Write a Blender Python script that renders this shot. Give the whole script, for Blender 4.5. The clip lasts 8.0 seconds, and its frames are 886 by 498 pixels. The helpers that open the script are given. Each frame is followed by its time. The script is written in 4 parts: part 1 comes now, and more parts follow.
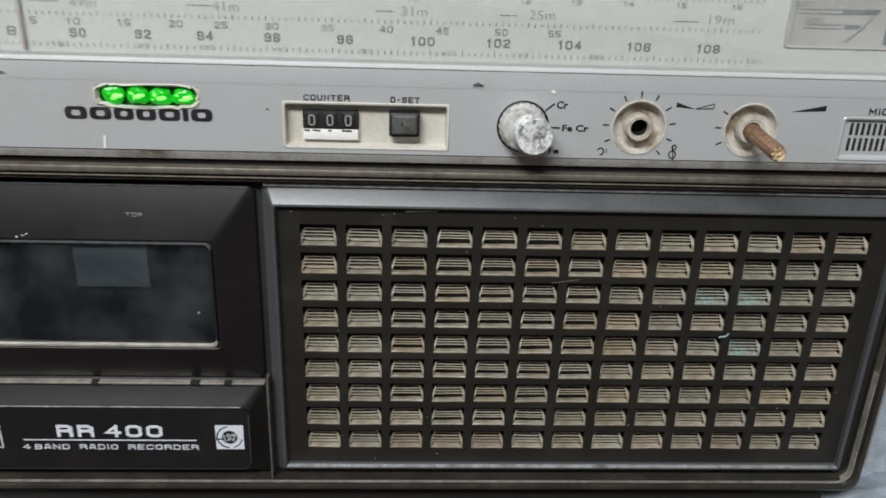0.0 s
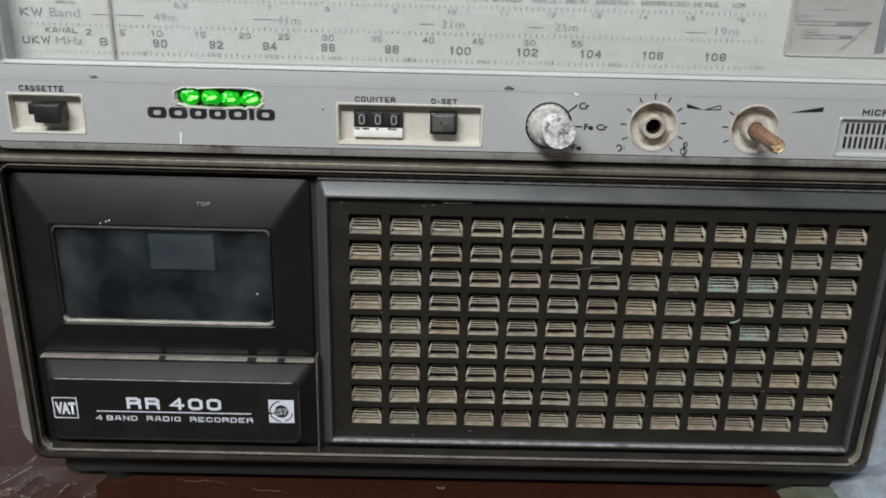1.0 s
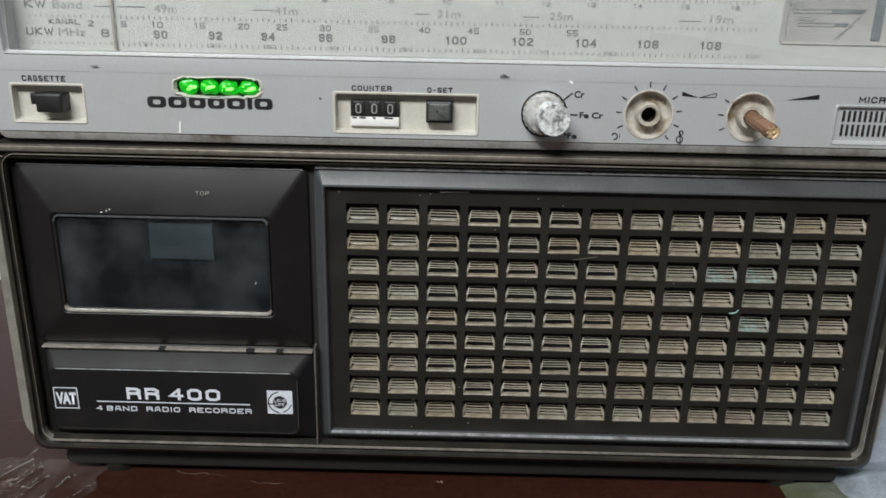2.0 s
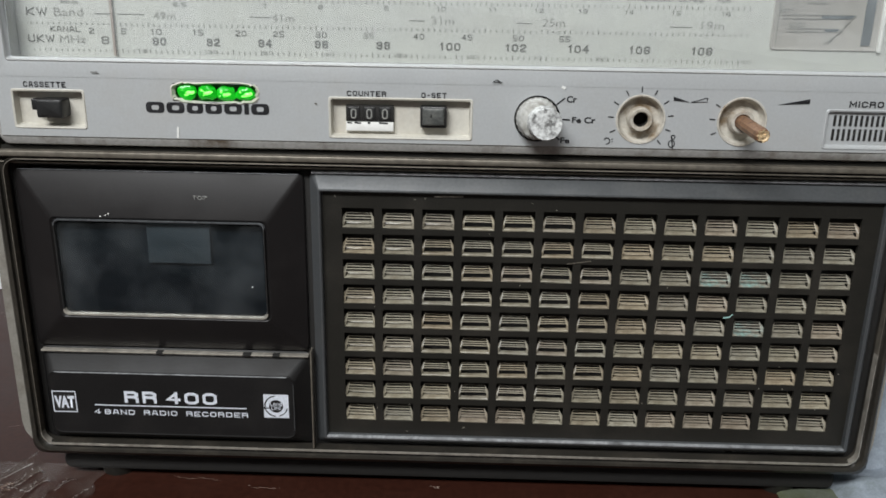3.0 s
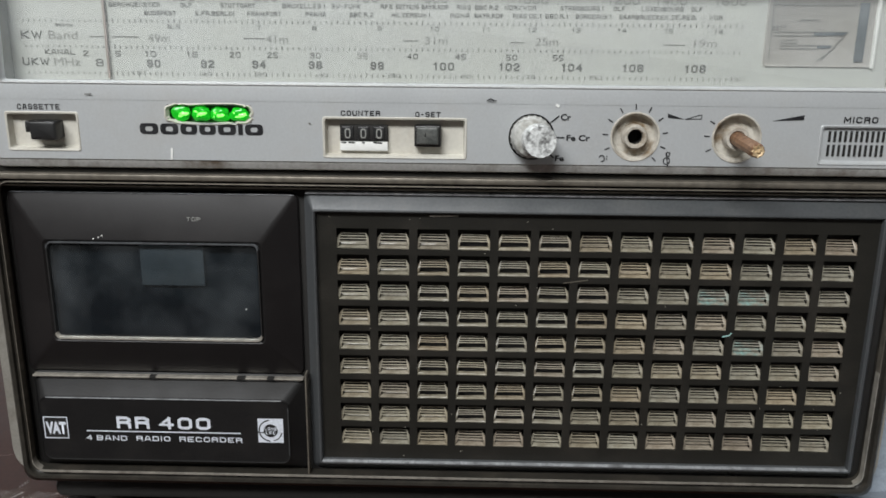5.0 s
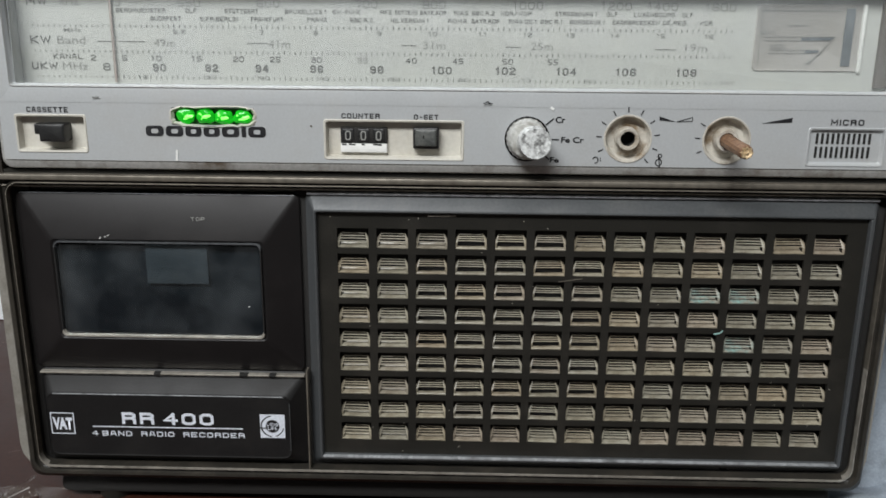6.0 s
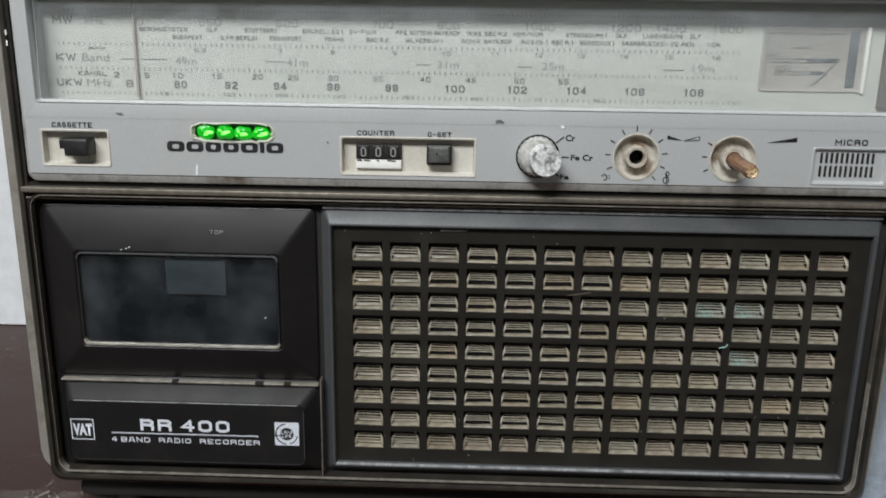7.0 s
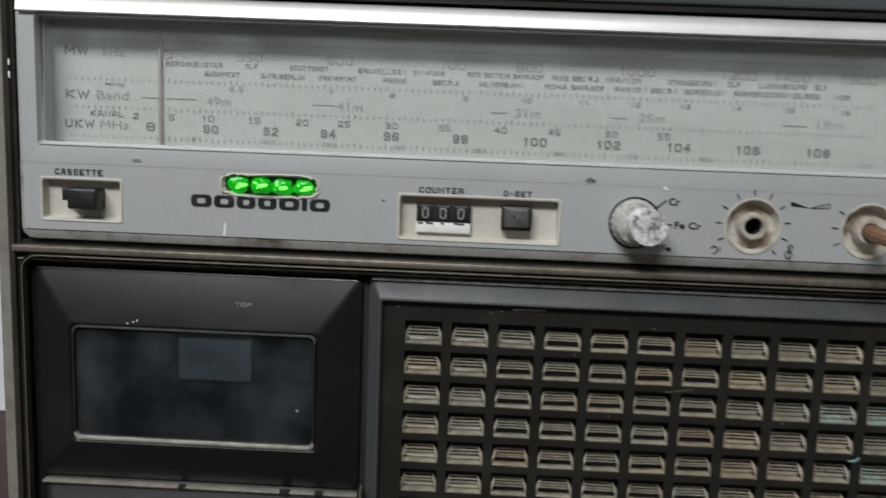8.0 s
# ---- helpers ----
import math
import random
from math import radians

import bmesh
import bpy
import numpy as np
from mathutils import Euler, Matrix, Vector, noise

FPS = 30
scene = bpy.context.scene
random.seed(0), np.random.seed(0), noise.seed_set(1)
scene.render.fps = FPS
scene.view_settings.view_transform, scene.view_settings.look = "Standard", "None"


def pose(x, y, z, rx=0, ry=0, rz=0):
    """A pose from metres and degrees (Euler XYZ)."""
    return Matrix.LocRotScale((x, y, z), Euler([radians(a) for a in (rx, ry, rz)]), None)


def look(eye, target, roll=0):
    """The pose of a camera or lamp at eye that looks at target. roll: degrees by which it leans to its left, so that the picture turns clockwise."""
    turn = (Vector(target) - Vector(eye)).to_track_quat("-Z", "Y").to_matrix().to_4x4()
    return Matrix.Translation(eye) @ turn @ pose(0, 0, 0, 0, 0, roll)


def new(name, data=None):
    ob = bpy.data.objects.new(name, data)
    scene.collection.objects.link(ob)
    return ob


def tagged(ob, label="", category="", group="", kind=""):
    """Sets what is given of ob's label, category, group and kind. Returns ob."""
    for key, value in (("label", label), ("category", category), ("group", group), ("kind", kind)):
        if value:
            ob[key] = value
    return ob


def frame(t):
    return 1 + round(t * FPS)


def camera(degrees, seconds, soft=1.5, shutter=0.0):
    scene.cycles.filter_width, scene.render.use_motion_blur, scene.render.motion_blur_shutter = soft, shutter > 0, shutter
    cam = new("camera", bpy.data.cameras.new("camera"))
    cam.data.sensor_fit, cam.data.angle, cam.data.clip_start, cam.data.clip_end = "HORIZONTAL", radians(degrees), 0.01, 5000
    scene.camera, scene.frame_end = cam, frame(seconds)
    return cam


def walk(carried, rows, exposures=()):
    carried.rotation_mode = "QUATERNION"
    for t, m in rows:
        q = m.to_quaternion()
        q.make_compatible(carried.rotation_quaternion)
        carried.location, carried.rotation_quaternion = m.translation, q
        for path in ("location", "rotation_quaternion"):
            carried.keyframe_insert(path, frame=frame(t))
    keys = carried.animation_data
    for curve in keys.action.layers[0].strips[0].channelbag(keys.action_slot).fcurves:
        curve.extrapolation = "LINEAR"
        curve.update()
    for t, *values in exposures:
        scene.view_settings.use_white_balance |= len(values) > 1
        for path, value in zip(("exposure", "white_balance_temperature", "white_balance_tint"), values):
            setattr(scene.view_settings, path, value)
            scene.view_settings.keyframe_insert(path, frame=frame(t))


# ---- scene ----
# A portable radio recorder on a dark marbled table: x along its front, y away from the viewer, z up from the table top.
cam = camera(56.07, 8.0, soft=1.7, shutter=0.5)
PATH = [
    (0, (0.04998, -0.29674, 0.26325), (0.06650, 0.03429, 0.12274), 1.966),
    (0.5, (0.04781, -0.32663, 0.26524), (0.05769, 0.00903, 0.13547), 1.569),
    (1, (0.04665, -0.33865, 0.25492), (0.05031, -0.00046, 0.13159), 1.482),
    (2.5, (0.05871, -0.34509, 0.24225), (0.05404, -0.00326, 0.12941), 1.030),
    (3, (0.06064, -0.34845, 0.23930), (0.05422, -0.00544, 0.13021), 0.987),
    (3.5, (0.06569, -0.35307, 0.23750), (0.05807, -0.00906, 0.13168), 0.717),
    (4, (0.05665, -0.35383, 0.23481), (0.04959, -0.00809, 0.13474), 0.722),
    (4.5, (0.06074, -0.34722, 0.23325), (0.05423, -0.00068, 0.13596), 0.534),
    (6, (0.06393, -0.35715, 0.23300), (0.05714, -0.00951, 0.13973), 0.533),
    (6.5, (0.06525, -0.36598, 0.23503), (0.05712, -0.01868, 0.14062), 0.455),
    (7, (0.06172, -0.36507, 0.23966), (0.05194, -0.01707, 0.14802), 0.821),
    (7.1, (0.06037, -0.36364, 0.24021), (0.05077, 0.00000, 0.14653), 0.905),
    (7.4, (0.05598, -0.35135, 0.23716), (0.04722, 0.00000, 0.15805), 1.548),
    (7.5, (0.05386, -0.34700, 0.23617), (0.04482, 0.00000, 0.16473), 1.620),
    (7.6, (0.04979, -0.33695, 0.23323), (0.04174, 0.00000, 0.17091), 1.780),
    (7.8, (0.04087, -0.31694, 0.22483), (0.03233, 0.00000, 0.17168), 1.900),
    (8, (0.03083, -0.30552, 0.21882), (0.02260, 0.00000, 0.17380), 2.235),
]
walk(cam, [(t, look(eye, target, roll)) for t, eye, target, roll in PATH], [(0.0, 0.0), (3.0, 0.0), (4.0, -0.06), (4.5, -0.03), (6.0, -0.06), (7.0, -0.05), (7.5, -0.1), (8.0, -0.42)])


# ---- light ----
world = bpy.data.worlds.new("world")
scene.world = world
world.use_nodes = True
world.node_tree.nodes["Background"].inputs["Color"].default_value = (0.80, 0.86, 1.0, 1)
world.node_tree.nodes["Background"].inputs["Strength"].default_value = 0.03

tube = bpy.data.lights.new("ceiling_tube", "AREA")
tube.shape, tube.size, tube.size_y = "RECTANGLE", 1.5, 0.26
tube.energy, tube.color = 76.0, (0.965, 0.985, 0.995)
new("ceiling_tube", tube).matrix_world = look((-0.56, -1.60, 1.80), (0.05, 0.0, 0.15))


# ---- materials ----
def mat(name, color, rough=0.5, metal=0.0, grain=400.0, vary=0.12, stain=25.0, dirt=0.15, bump=0.08, tone=(0.30, 0.26, 0.20), coat=0.0, per_object=0.0, spec=0.5):
    """A surface with fine grain, larger stains of the tone given, and fine relief; sizes are per metre."""
    m = bpy.data.materials.new(name)
    m.use_nodes = True
    nt = m.node_tree
    n, l = nt.nodes, nt.links
    b = n["Principled BSDF"]
    b.inputs["Metallic"].default_value = metal
    b.inputs["Coat Weight"].default_value = coat
    b.inputs["Specular IOR Level"].default_value = spec
    co = n.new("ShaderNodeTexCoord")
    fine = n.new("ShaderNodeTexNoise")
    fine.inputs["Scale"].default_value, fine.inputs["Detail"].default_value = grain, 6
    big = n.new("ShaderNodeTexNoise")
    big.inputs["Scale"].default_value, big.inputs["Detail"].default_value, big.inputs["Roughness"].default_value = stain, 8, 0.65
    l.new(co.outputs["Object"], fine.inputs["Vector"])
    l.new(co.outputs["Object"], big.inputs["Vector"])
    ramp = n.new("ShaderNodeMapRange")
    ramp.inputs[1].default_value, ramp.inputs[2].default_value = 0.48, 0.75
    ramp.inputs[3].default_value, ramp.inputs[4].default_value = 0.0, dirt
    l.new(big.outputs["Fac"], ramp.inputs[0])
    mix = n.new("ShaderNodeMix")
    mix.data_type = "RGBA"
    mix.inputs[6].default_value, mix.inputs[7].default_value = (*color, 1), (*tone, 1)
    l.new(ramp.outputs[0], mix.inputs[0])
    val = n.new("ShaderNodeMapRange")
    val.inputs[1].default_value, val.inputs[2].default_value = 0.3, 0.7
    val.inputs[3].default_value, val.inputs[4].default_value = 1 - vary, 1 + vary
    l.new(fine.outputs["Fac"], val.inputs[0])
    hsv = n.new("ShaderNodeHueSaturation")
    l.new(mix.outputs[2], hsv.inputs["Color"])
    if per_object:
        info = n.new("ShaderNodeObjectInfo")
        spread = n.new("ShaderNodeMapRange")
        spread.inputs[3].default_value, spread.inputs[4].default_value = 1 - per_object, 1 + per_object
        l.new(info.outputs["Random"], spread.inputs[0])
        mul = n.new("ShaderNodeMath")
        mul.operation = "MULTIPLY"
        l.new(val.outputs[0], mul.inputs[0])
        l.new(spread.outputs[0], mul.inputs[1])
        l.new(mul.outputs[0], hsv.inputs["Value"])
    else:
        l.new(val.outputs[0], hsv.inputs["Value"])
    colour = hsv.outputs["Color"]
    if per_object:
        spin, wrap, hue, tinted = n.new("ShaderNodeMath"), n.new("ShaderNodeMath"), n.new("ShaderNodeValToRGB"), n.new("ShaderNodeMix")
        spin.operation, spin.inputs[1].default_value, wrap.operation = "MULTIPLY", 7.31, "FRACT"
        l.new(info.outputs["Random"], spin.inputs[0])
        l.new(spin.outputs[0], wrap.inputs[0])
        l.new(wrap.outputs[0], hue.inputs[0])
        hue.color_ramp.elements[0].color, hue.color_ramp.elements[1].color = (1.0, 0.91, 0.78, 1), (1.0, 0.93, 0.88, 1)
        hue.color_ramp.elements.new(0.35).color = (0.97, 0.97, 0.90, 1)
        hue.color_ramp.elements.new(0.70).color = (0.97, 1.0, 0.98, 1)
        tinted.data_type, tinted.blend_type = "RGBA", "MULTIPLY"
        tinted.inputs[0].default_value = 1.0
        l.new(colour, tinted.inputs[6])
        l.new(hue.outputs["Color"], tinted.inputs[7])
        colour = tinted.outputs[2]
    l.new(colour, b.inputs["Base Color"])
    rr = n.new("ShaderNodeMapRange")
    rr.inputs[1].default_value, rr.inputs[2].default_value = 0.3, 0.7
    rr.inputs[3].default_value, rr.inputs[4].default_value = max(0.03, rough - 0.08), min(1, rough + 0.10)
    l.new(big.outputs["Fac"], rr.inputs[0])
    l.new(rr.outputs[0], b.inputs["Roughness"])
    if bump:
        bp = n.new("ShaderNodeBump")
        bp.inputs["Strength"].default_value, bp.inputs["Distance"].default_value = bump, 0.0006
        l.new(fine.outputs["Fac"], bp.inputs["Height"])
        l.new(bp.outputs["Normal"], b.inputs["Normal"])
    return m


def glow(name, color, strength):
    m = bpy.data.materials.new(name)
    m.use_nodes = True
    b = m.node_tree.nodes["Principled BSDF"]
    b.inputs["Base Color"].default_value = (*color, 1)
    b.inputs["Roughness"].default_value = 0.25
    b.inputs["Emission Color"].default_value, b.inputs["Emission Strength"].default_value = (*color, 1), strength
    return m


def clear(name, tint, gloss_rough, blend=0.5, haze=0.0, dust_veil_scale=45, low=0.35, high=0.7, dust_veil_color=(0.55, 0.58, 0.60)):
    """A thin clear pane: straight through, with the gloss of its surface."""
    m = bpy.data.materials.new(name)
    m.use_nodes = True
    nt = m.node_tree
    n, l = nt.nodes, nt.links
    n.remove(n["Principled BSDF"])
    see, gloss, mixer = n.new("ShaderNodeBsdfTransparent"), n.new("ShaderNodeBsdfGlossy"), n.new("ShaderNodeMixShader")
    see.inputs["Color"].default_value = (*tint, 1)
    gloss.inputs["Roughness"].default_value = gloss_rough
    fres = n.new("ShaderNodeFresnel")
    fres.inputs["IOR"].default_value = 1.0 + blend
    l.new(fres.outputs[0], mixer.inputs[0])
    l.new(see.outputs[0], mixer.inputs[1])
    l.new(gloss.outputs[0], mixer.inputs[2])
    last = mixer
    # Pale diffuse cover: real dust, and also painted veil and sheen.
    if haze:
        dust_veil, more, tex, rng = n.new("ShaderNodeBsdfDiffuse"), n.new("ShaderNodeMixShader"), n.new("ShaderNodeTexNoise"), n.new("ShaderNodeMapRange")
        dust_veil.inputs["Color"].default_value = (*dust_veil_color, 1)
        tex.inputs["Scale"].default_value, tex.inputs["Detail"].default_value = dust_veil_scale, 7
        co = n.new("ShaderNodeTexCoord")
        l.new(co.outputs["Object"], tex.inputs["Vector"])
        rng.inputs[1].default_value, rng.inputs[2].default_value = low, high
        rng.inputs[3].default_value, rng.inputs[4].default_value = haze * 0.4 if low < 0.4 else haze * 0.08, haze
        l.new(tex.outputs["Fac"], rng.inputs[0])
        l.new(rng.outputs[0], more.inputs[0])
        l.new(mixer.outputs[0], more.inputs[1])
        l.new(dust_veil.outputs[0], more.inputs[2])
        last = more
    l.new(last.outputs[0], n["Material Output"].inputs["Surface"])
    return m


def marble():
    """Polished dark red-brown laminate with short pale veins."""
    m = mat("table_laminate", (0.031, 0.0105, 0.0068), 0.36, grain=300, vary=0.2, stain=9, dirt=0.5, bump=0.03, tone=(0.055, 0.022, 0.015), coat=0.0, spec=0.16)
    nt = m.node_tree
    n, l = nt.nodes, nt.links
    co = n.new("ShaderNodeTexCoord")
    mp = n.new("ShaderNodeMapping")
    mp.inputs["Rotation"].default_value, mp.inputs["Scale"].default_value = (0, 0, 0.5), (1, 2.6, 1)
    bend, vein = n.new("ShaderNodeTexNoise"), n.new("ShaderNodeTexNoise")
    bend.inputs["Scale"].default_value, vein.inputs["Scale"].default_value, vein.inputs["Detail"].default_value = 30, 14, 4
    sub, thin, gate, g2, mul = (n.new("ShaderNodeMath") for _ in range(5))
    l.new(co.outputs["Object"], mp.inputs["Vector"])
    l.new(mp.outputs[0], vein.inputs["Vector"])
    l.new(co.outputs["Object"], bend.inputs["Vector"])
    sub.operation, sub.inputs[1].default_value = "SUBTRACT", 0.5
    l.new(vein.outputs["Fac"], sub.inputs[0])
    thin.operation = "ABSOLUTE"
    l.new(sub.outputs[0], thin.inputs[0])
    gate.operation, gate.inputs[1].default_value = "LESS_THAN", 0.0012
    l.new(thin.outputs[0], gate.inputs[0])
    g2.operation, g2.inputs[1].default_value = "GREATER_THAN", 0.57
    l.new(bend.outputs["Fac"], g2.inputs[0])
    mul.operation = "MULTIPLY"
    l.new(gate.outputs[0], mul.inputs[0])
    l.new(g2.outputs[0], mul.inputs[1])
    mix = n.new("ShaderNodeMix")
    mix.data_type = "RGBA"
    b = n["Principled BSDF"]
    l.new(b.inputs["Base Color"].links[0].from_socket, mix.inputs[6])
    mix.inputs[7].default_value = (0.42, 0.33, 0.28, 1)
    l.new(mul.outputs[0], mix.inputs[0])
    l.new(mix.outputs[2], b.inputs["Base Color"])
    return m


SILVER = mat("silver_paint", (0.545, 0.562, 0.568), 0.40, 0.35, grain=900, vary=0.035, stain=22, dirt=0.38, bump=0.04, tone=(0.40, 0.37, 0.325))
# Lighter silver that paints the lit line of the dial rim.
SILVER_EDGE = mat("lit_silver_edge", (0.60, 0.605, 0.60), 0.34, 0.45, grain=700, vary=0.06, stain=40, dirt=0.3, bump=0.04)
SILVER_WORN = mat("tarnished_silver_edge", (0.44, 0.435, 0.415), 0.42, 0.35, grain=700, vary=0.12, stain=55, dirt=1.3, bump=0.1, tone=(0.13, 0.10, 0.07))
# Paler than the frame's silver, to put the top bar's highlight into its colour.
LIT_SILVER = mat("lit_satin_silver", (0.70, 0.70, 0.69), 0.48, 0.55, grain=300, vary=0.04, stain=12, dirt=0.2, bump=0.02)
SHELL = mat("silver_grey_shell", (0.27, 0.255, 0.225), 0.5, 0.2, grain=900, vary=0.1, stain=45, dirt=0.8, bump=0.1, tone=(0.13, 0.11, 0.085))
BLACK = mat("black_grained_plastic", (0.0165, 0.0155, 0.0130), 0.42, grain=1500, vary=0.25, stain=30, dirt=0.3, bump=0.25, tone=(0.06, 0.05, 0.04), spec=0.3)
BEZEL = mat("dark_grey_case_plastic", (0.027, 0.0245, 0.0205), 0.38, 0.1, grain=900, vary=0.2, stain=45, dirt=0.4, bump=0.12, tone=(0.10, 0.083, 0.063), spec=0.35)
FRAME = mat("slate_grille_frame", (0.070, 0.074, 0.077), 0.34, 0.15, grain=800, vary=0.12, stain=40, dirt=0.25, bump=0.05, tone=(0.09, 0.08, 0.065), spec=0.6)
DOOR = mat("door_charcoal_plastic", (0.0125, 0.0112, 0.0112), 0.40, grain=1500, vary=0.12, stain=30, dirt=0.4, bump=0.05, tone=(0.024, 0.021, 0.02), spec=0.22)
PLATE = mat("black_name_plate", (0.009, 0.0085, 0.0085), 0.5, grain=1500, vary=0.2, stain=30, dirt=0.2, bump=0.1, tone=(0.04, 0.035, 0.03), spec=0.3)
SLATE = mat("slate_grey_plastic", (0.085, 0.095, 0.100), 0.42, grain=900, vary=0.12, stain=30, dirt=0.4, bump=0.1, tone=(0.05, 0.055, 0.058))
# Pale metal for worn edges, and for the painted light on the window lip.
WORN_LIT = mat("worn_and_lit_edge", (0.42, 0.39, 0.34), 0.38, 0.5, grain=300, vary=0.25, stain=60, dirt=0.8, bump=0.15, tone=(0.10, 0.085, 0.07))
BROWN_LINE = mat("tarnished_trim", (0.19, 0.17, 0.14), 0.4, 0.5, grain=300, vary=0.25, stain=40, dirt=0.7, bump=0.1, tone=(0.07, 0.055, 0.04))
DUSTY = mat("dusty_beige_plastic", (0.305, 0.277, 0.226), 0.36, grain=900, vary=0.2, stain=240, dirt=0.9, bump=0.1, tone=(0.13, 0.105, 0.075), per_object=0.14)
TEAL = mat("paint_stained_beige_plastic", (0.28, 0.262, 0.215), 0.45, grain=700, vary=0.3, stain=210, dirt=1.0, bump=0.3, tone=(0.19, 0.36, 0.34))
TEAL_DRIP = mat("dried_teal_paint", (0.30, 0.50, 0.47), 0.5, grain=700, vary=0.2, stain=300, dirt=0.5, bump=0.3, tone=(0.45, 0.5, 0.46))
CREAM = mat("cream_plastic", (0.56, 0.54, 0.48), 0.5, grain=600, vary=0.06, stain=60, dirt=0.45, bump=0.08, tone=(0.38, 0.32, 0.24))
GRIMY = mat("grimy_cream_plastic", (0.52, 0.49, 0.43), 0.5, grain=600, vary=0.1, stain=85, dirt=1.5, bump=0.1, tone=(0.20, 0.14, 0.08))
WHITE = mat("white_plastic", (0.80, 0.80, 0.77), 0.4, grain=500, vary=0.05, stain=60, dirt=0.2, bump=0.05)
# Near-black; also stands for the shade in hollows, slots, gaps and notches.
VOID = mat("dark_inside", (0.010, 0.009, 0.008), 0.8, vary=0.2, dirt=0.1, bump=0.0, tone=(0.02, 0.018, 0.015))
BUTTON = mat("black_button_plastic", (0.018, 0.018, 0.018), 0.33, grain=1200, vary=0.2, stain=90, dirt=0.3, bump=0.12, tone=(0.06, 0.055, 0.05))
GREY_BUTTON = mat("grey_green_button", (0.070, 0.074, 0.070), 0.36, grain=900, vary=0.2, stain=260, dirt=0.7, bump=0.15, tone=(0.17, 0.165, 0.15))
CHALKY = mat("chipped_grey_white_plastic", (0.66, 0.67, 0.66), 0.42, 0.1, grain=700, vary=0.3, stain=480, dirt=1.5, bump=0.7, tone=(0.15, 0.15, 0.145))
KNOB_GREY = mat("grimy_pale_plastic", (0.50, 0.50, 0.475), 0.36, 0.1, grain=500, vary=0.15, stain=240, dirt=1.1, bump=0.25, tone=(0.18, 0.165, 0.135))
RUST = mat("rusty_brass_shaft", (0.27, 0.15, 0.085), 0.5, 0.35, grain=700, vary=0.35, stain=160, dirt=0.8, bump=0.5, tone=(0.14, 0.075, 0.045))
BRASS = mat("cut_brass_end", (0.60, 0.45, 0.27), 0.42, 0.4, grain=900, vary=0.45, stain=300, dirt=0.8, bump=0.8, tone=(0.30, 0.19, 0.10))
DIAL = mat("dial_scale_plastic", (0.53, 0.535, 0.505), 0.55, grain=300, vary=0.03, stain=12, dirt=0.35, bump=0.0, tone=(0.50, 0.50, 0.46))
PRINT = mat("dark_grey_print", (0.15, 0.15, 0.14), 0.6, grain=900, vary=0.3, stain=150, dirt=0.5, bump=0.0, tone=(0.22, 0.22, 0.20))
PALE_PRINT = mat("pale_grey_print", (0.30, 0.30, 0.28), 0.6, grain=900, vary=0.2, stain=150, dirt=0.4, bump=0.0, tone=(0.38, 0.38, 0.36))
TICK_PRINT = mat("mid_grey_print", (0.21, 0.21, 0.195), 0.6, grain=900, vary=0.3, stain=120, dirt=0.6, bump=0.0, tone=(0.36, 0.36, 0.34))
INK = mat("black_print", (0.012, 0.012, 0.014), 0.45, grain=900, vary=0.3, stain=200, dirt=0.25, bump=0.0, tone=(0.10, 0.10, 0.10))
WHITE_PRINT = mat("white_print", (0.66, 0.69, 0.75), 0.5, grain=900, vary=0.12, stain=250, dirt=0.3, bump=0.0, tone=(0.40, 0.42, 0.46))
LED = glow("green_lamp_lens", (0.006, 0.40, 0.012), 0.36)
LED_CORE = glow("green_lamp_core", (0.20, 1.0, 0.12), 1.5)
LED_WELL = mat("green_lit_well", (0.02, 0.10, 0.02), 0.3, grain=500, vary=0.4, stain=300, dirt=0.8, bump=0.4, tone=(0.01, 0.02, 0.01))
# The haze paints the milky veil of reflected light over the print.
PANE = clear("dial_pane_clear", (0.95, 0.96, 0.95), 0.08, 0.33, haze=0.12)
SMOKED = clear("smoked_window", (0.36, 0.40, 0.42), 0.14, 0.36, haze=0.045, dust_veil_scale=38, low=0.42, high=0.70)
# Pale haze patches stand in for the bright sheen on the film's folds.
FILM = clear("clear_film", (0.95, 0.94, 0.92), 0.30, 0.09, haze=0.10, dust_veil_scale=40, low=0.45, high=0.75, dust_veil_color=(0.60, 0.54, 0.50))
INSIDE_BLUE = mat("compartment_plastic", (0.034, 0.041, 0.049), 0.7, grain=300, vary=0.25, stain=45, dirt=0.8, bump=0.1, tone=(0.03, 0.033, 0.04))
LABEL_GREY = mat("grey_compartment_label", (0.23, 0.245, 0.255), 0.7, grain=400, vary=0.08, stain=90, dirt=0.25, bump=0.0)
METER_GREY = mat("meter_face", (0.39, 0.37, 0.345), 0.55, grain=400, vary=0.04, stain=50, dirt=0.3, bump=0.0, tone=(0.40, 0.38, 0.35))
METER_BLUE = mat("meter_pointer_well", (0.13, 0.145, 0.155), 0.4, grain=300, vary=0.15, stain=90, dirt=0.4, bump=0.0, tone=(0.2, 0.21, 0.22))
# Colour that paints the shade at the dial's right end.
SHADED_END = mat("brown_grey_shaded_end", (0.12, 0.105, 0.09), 0.6, grain=300, vary=0.08, stain=60, dirt=0.5, bump=0.0, tone=(0.20, 0.14, 0.10))
DIAL_END = mat("grey_dial_end", (0.33, 0.33, 0.315), 0.6, grain=300, vary=0.05, stain=40, dirt=0.3, bump=0.0)
# Paler slate that puts the highlight of lit edges into the colour.
EDGE_LIGHT = mat("highlit_slate_edge", (0.36, 0.37, 0.38), 0.28, 0.3, grain=300, vary=0.3, stain=60, dirt=0.8, bump=0.1, tone=(0.05, 0.05, 0.048))
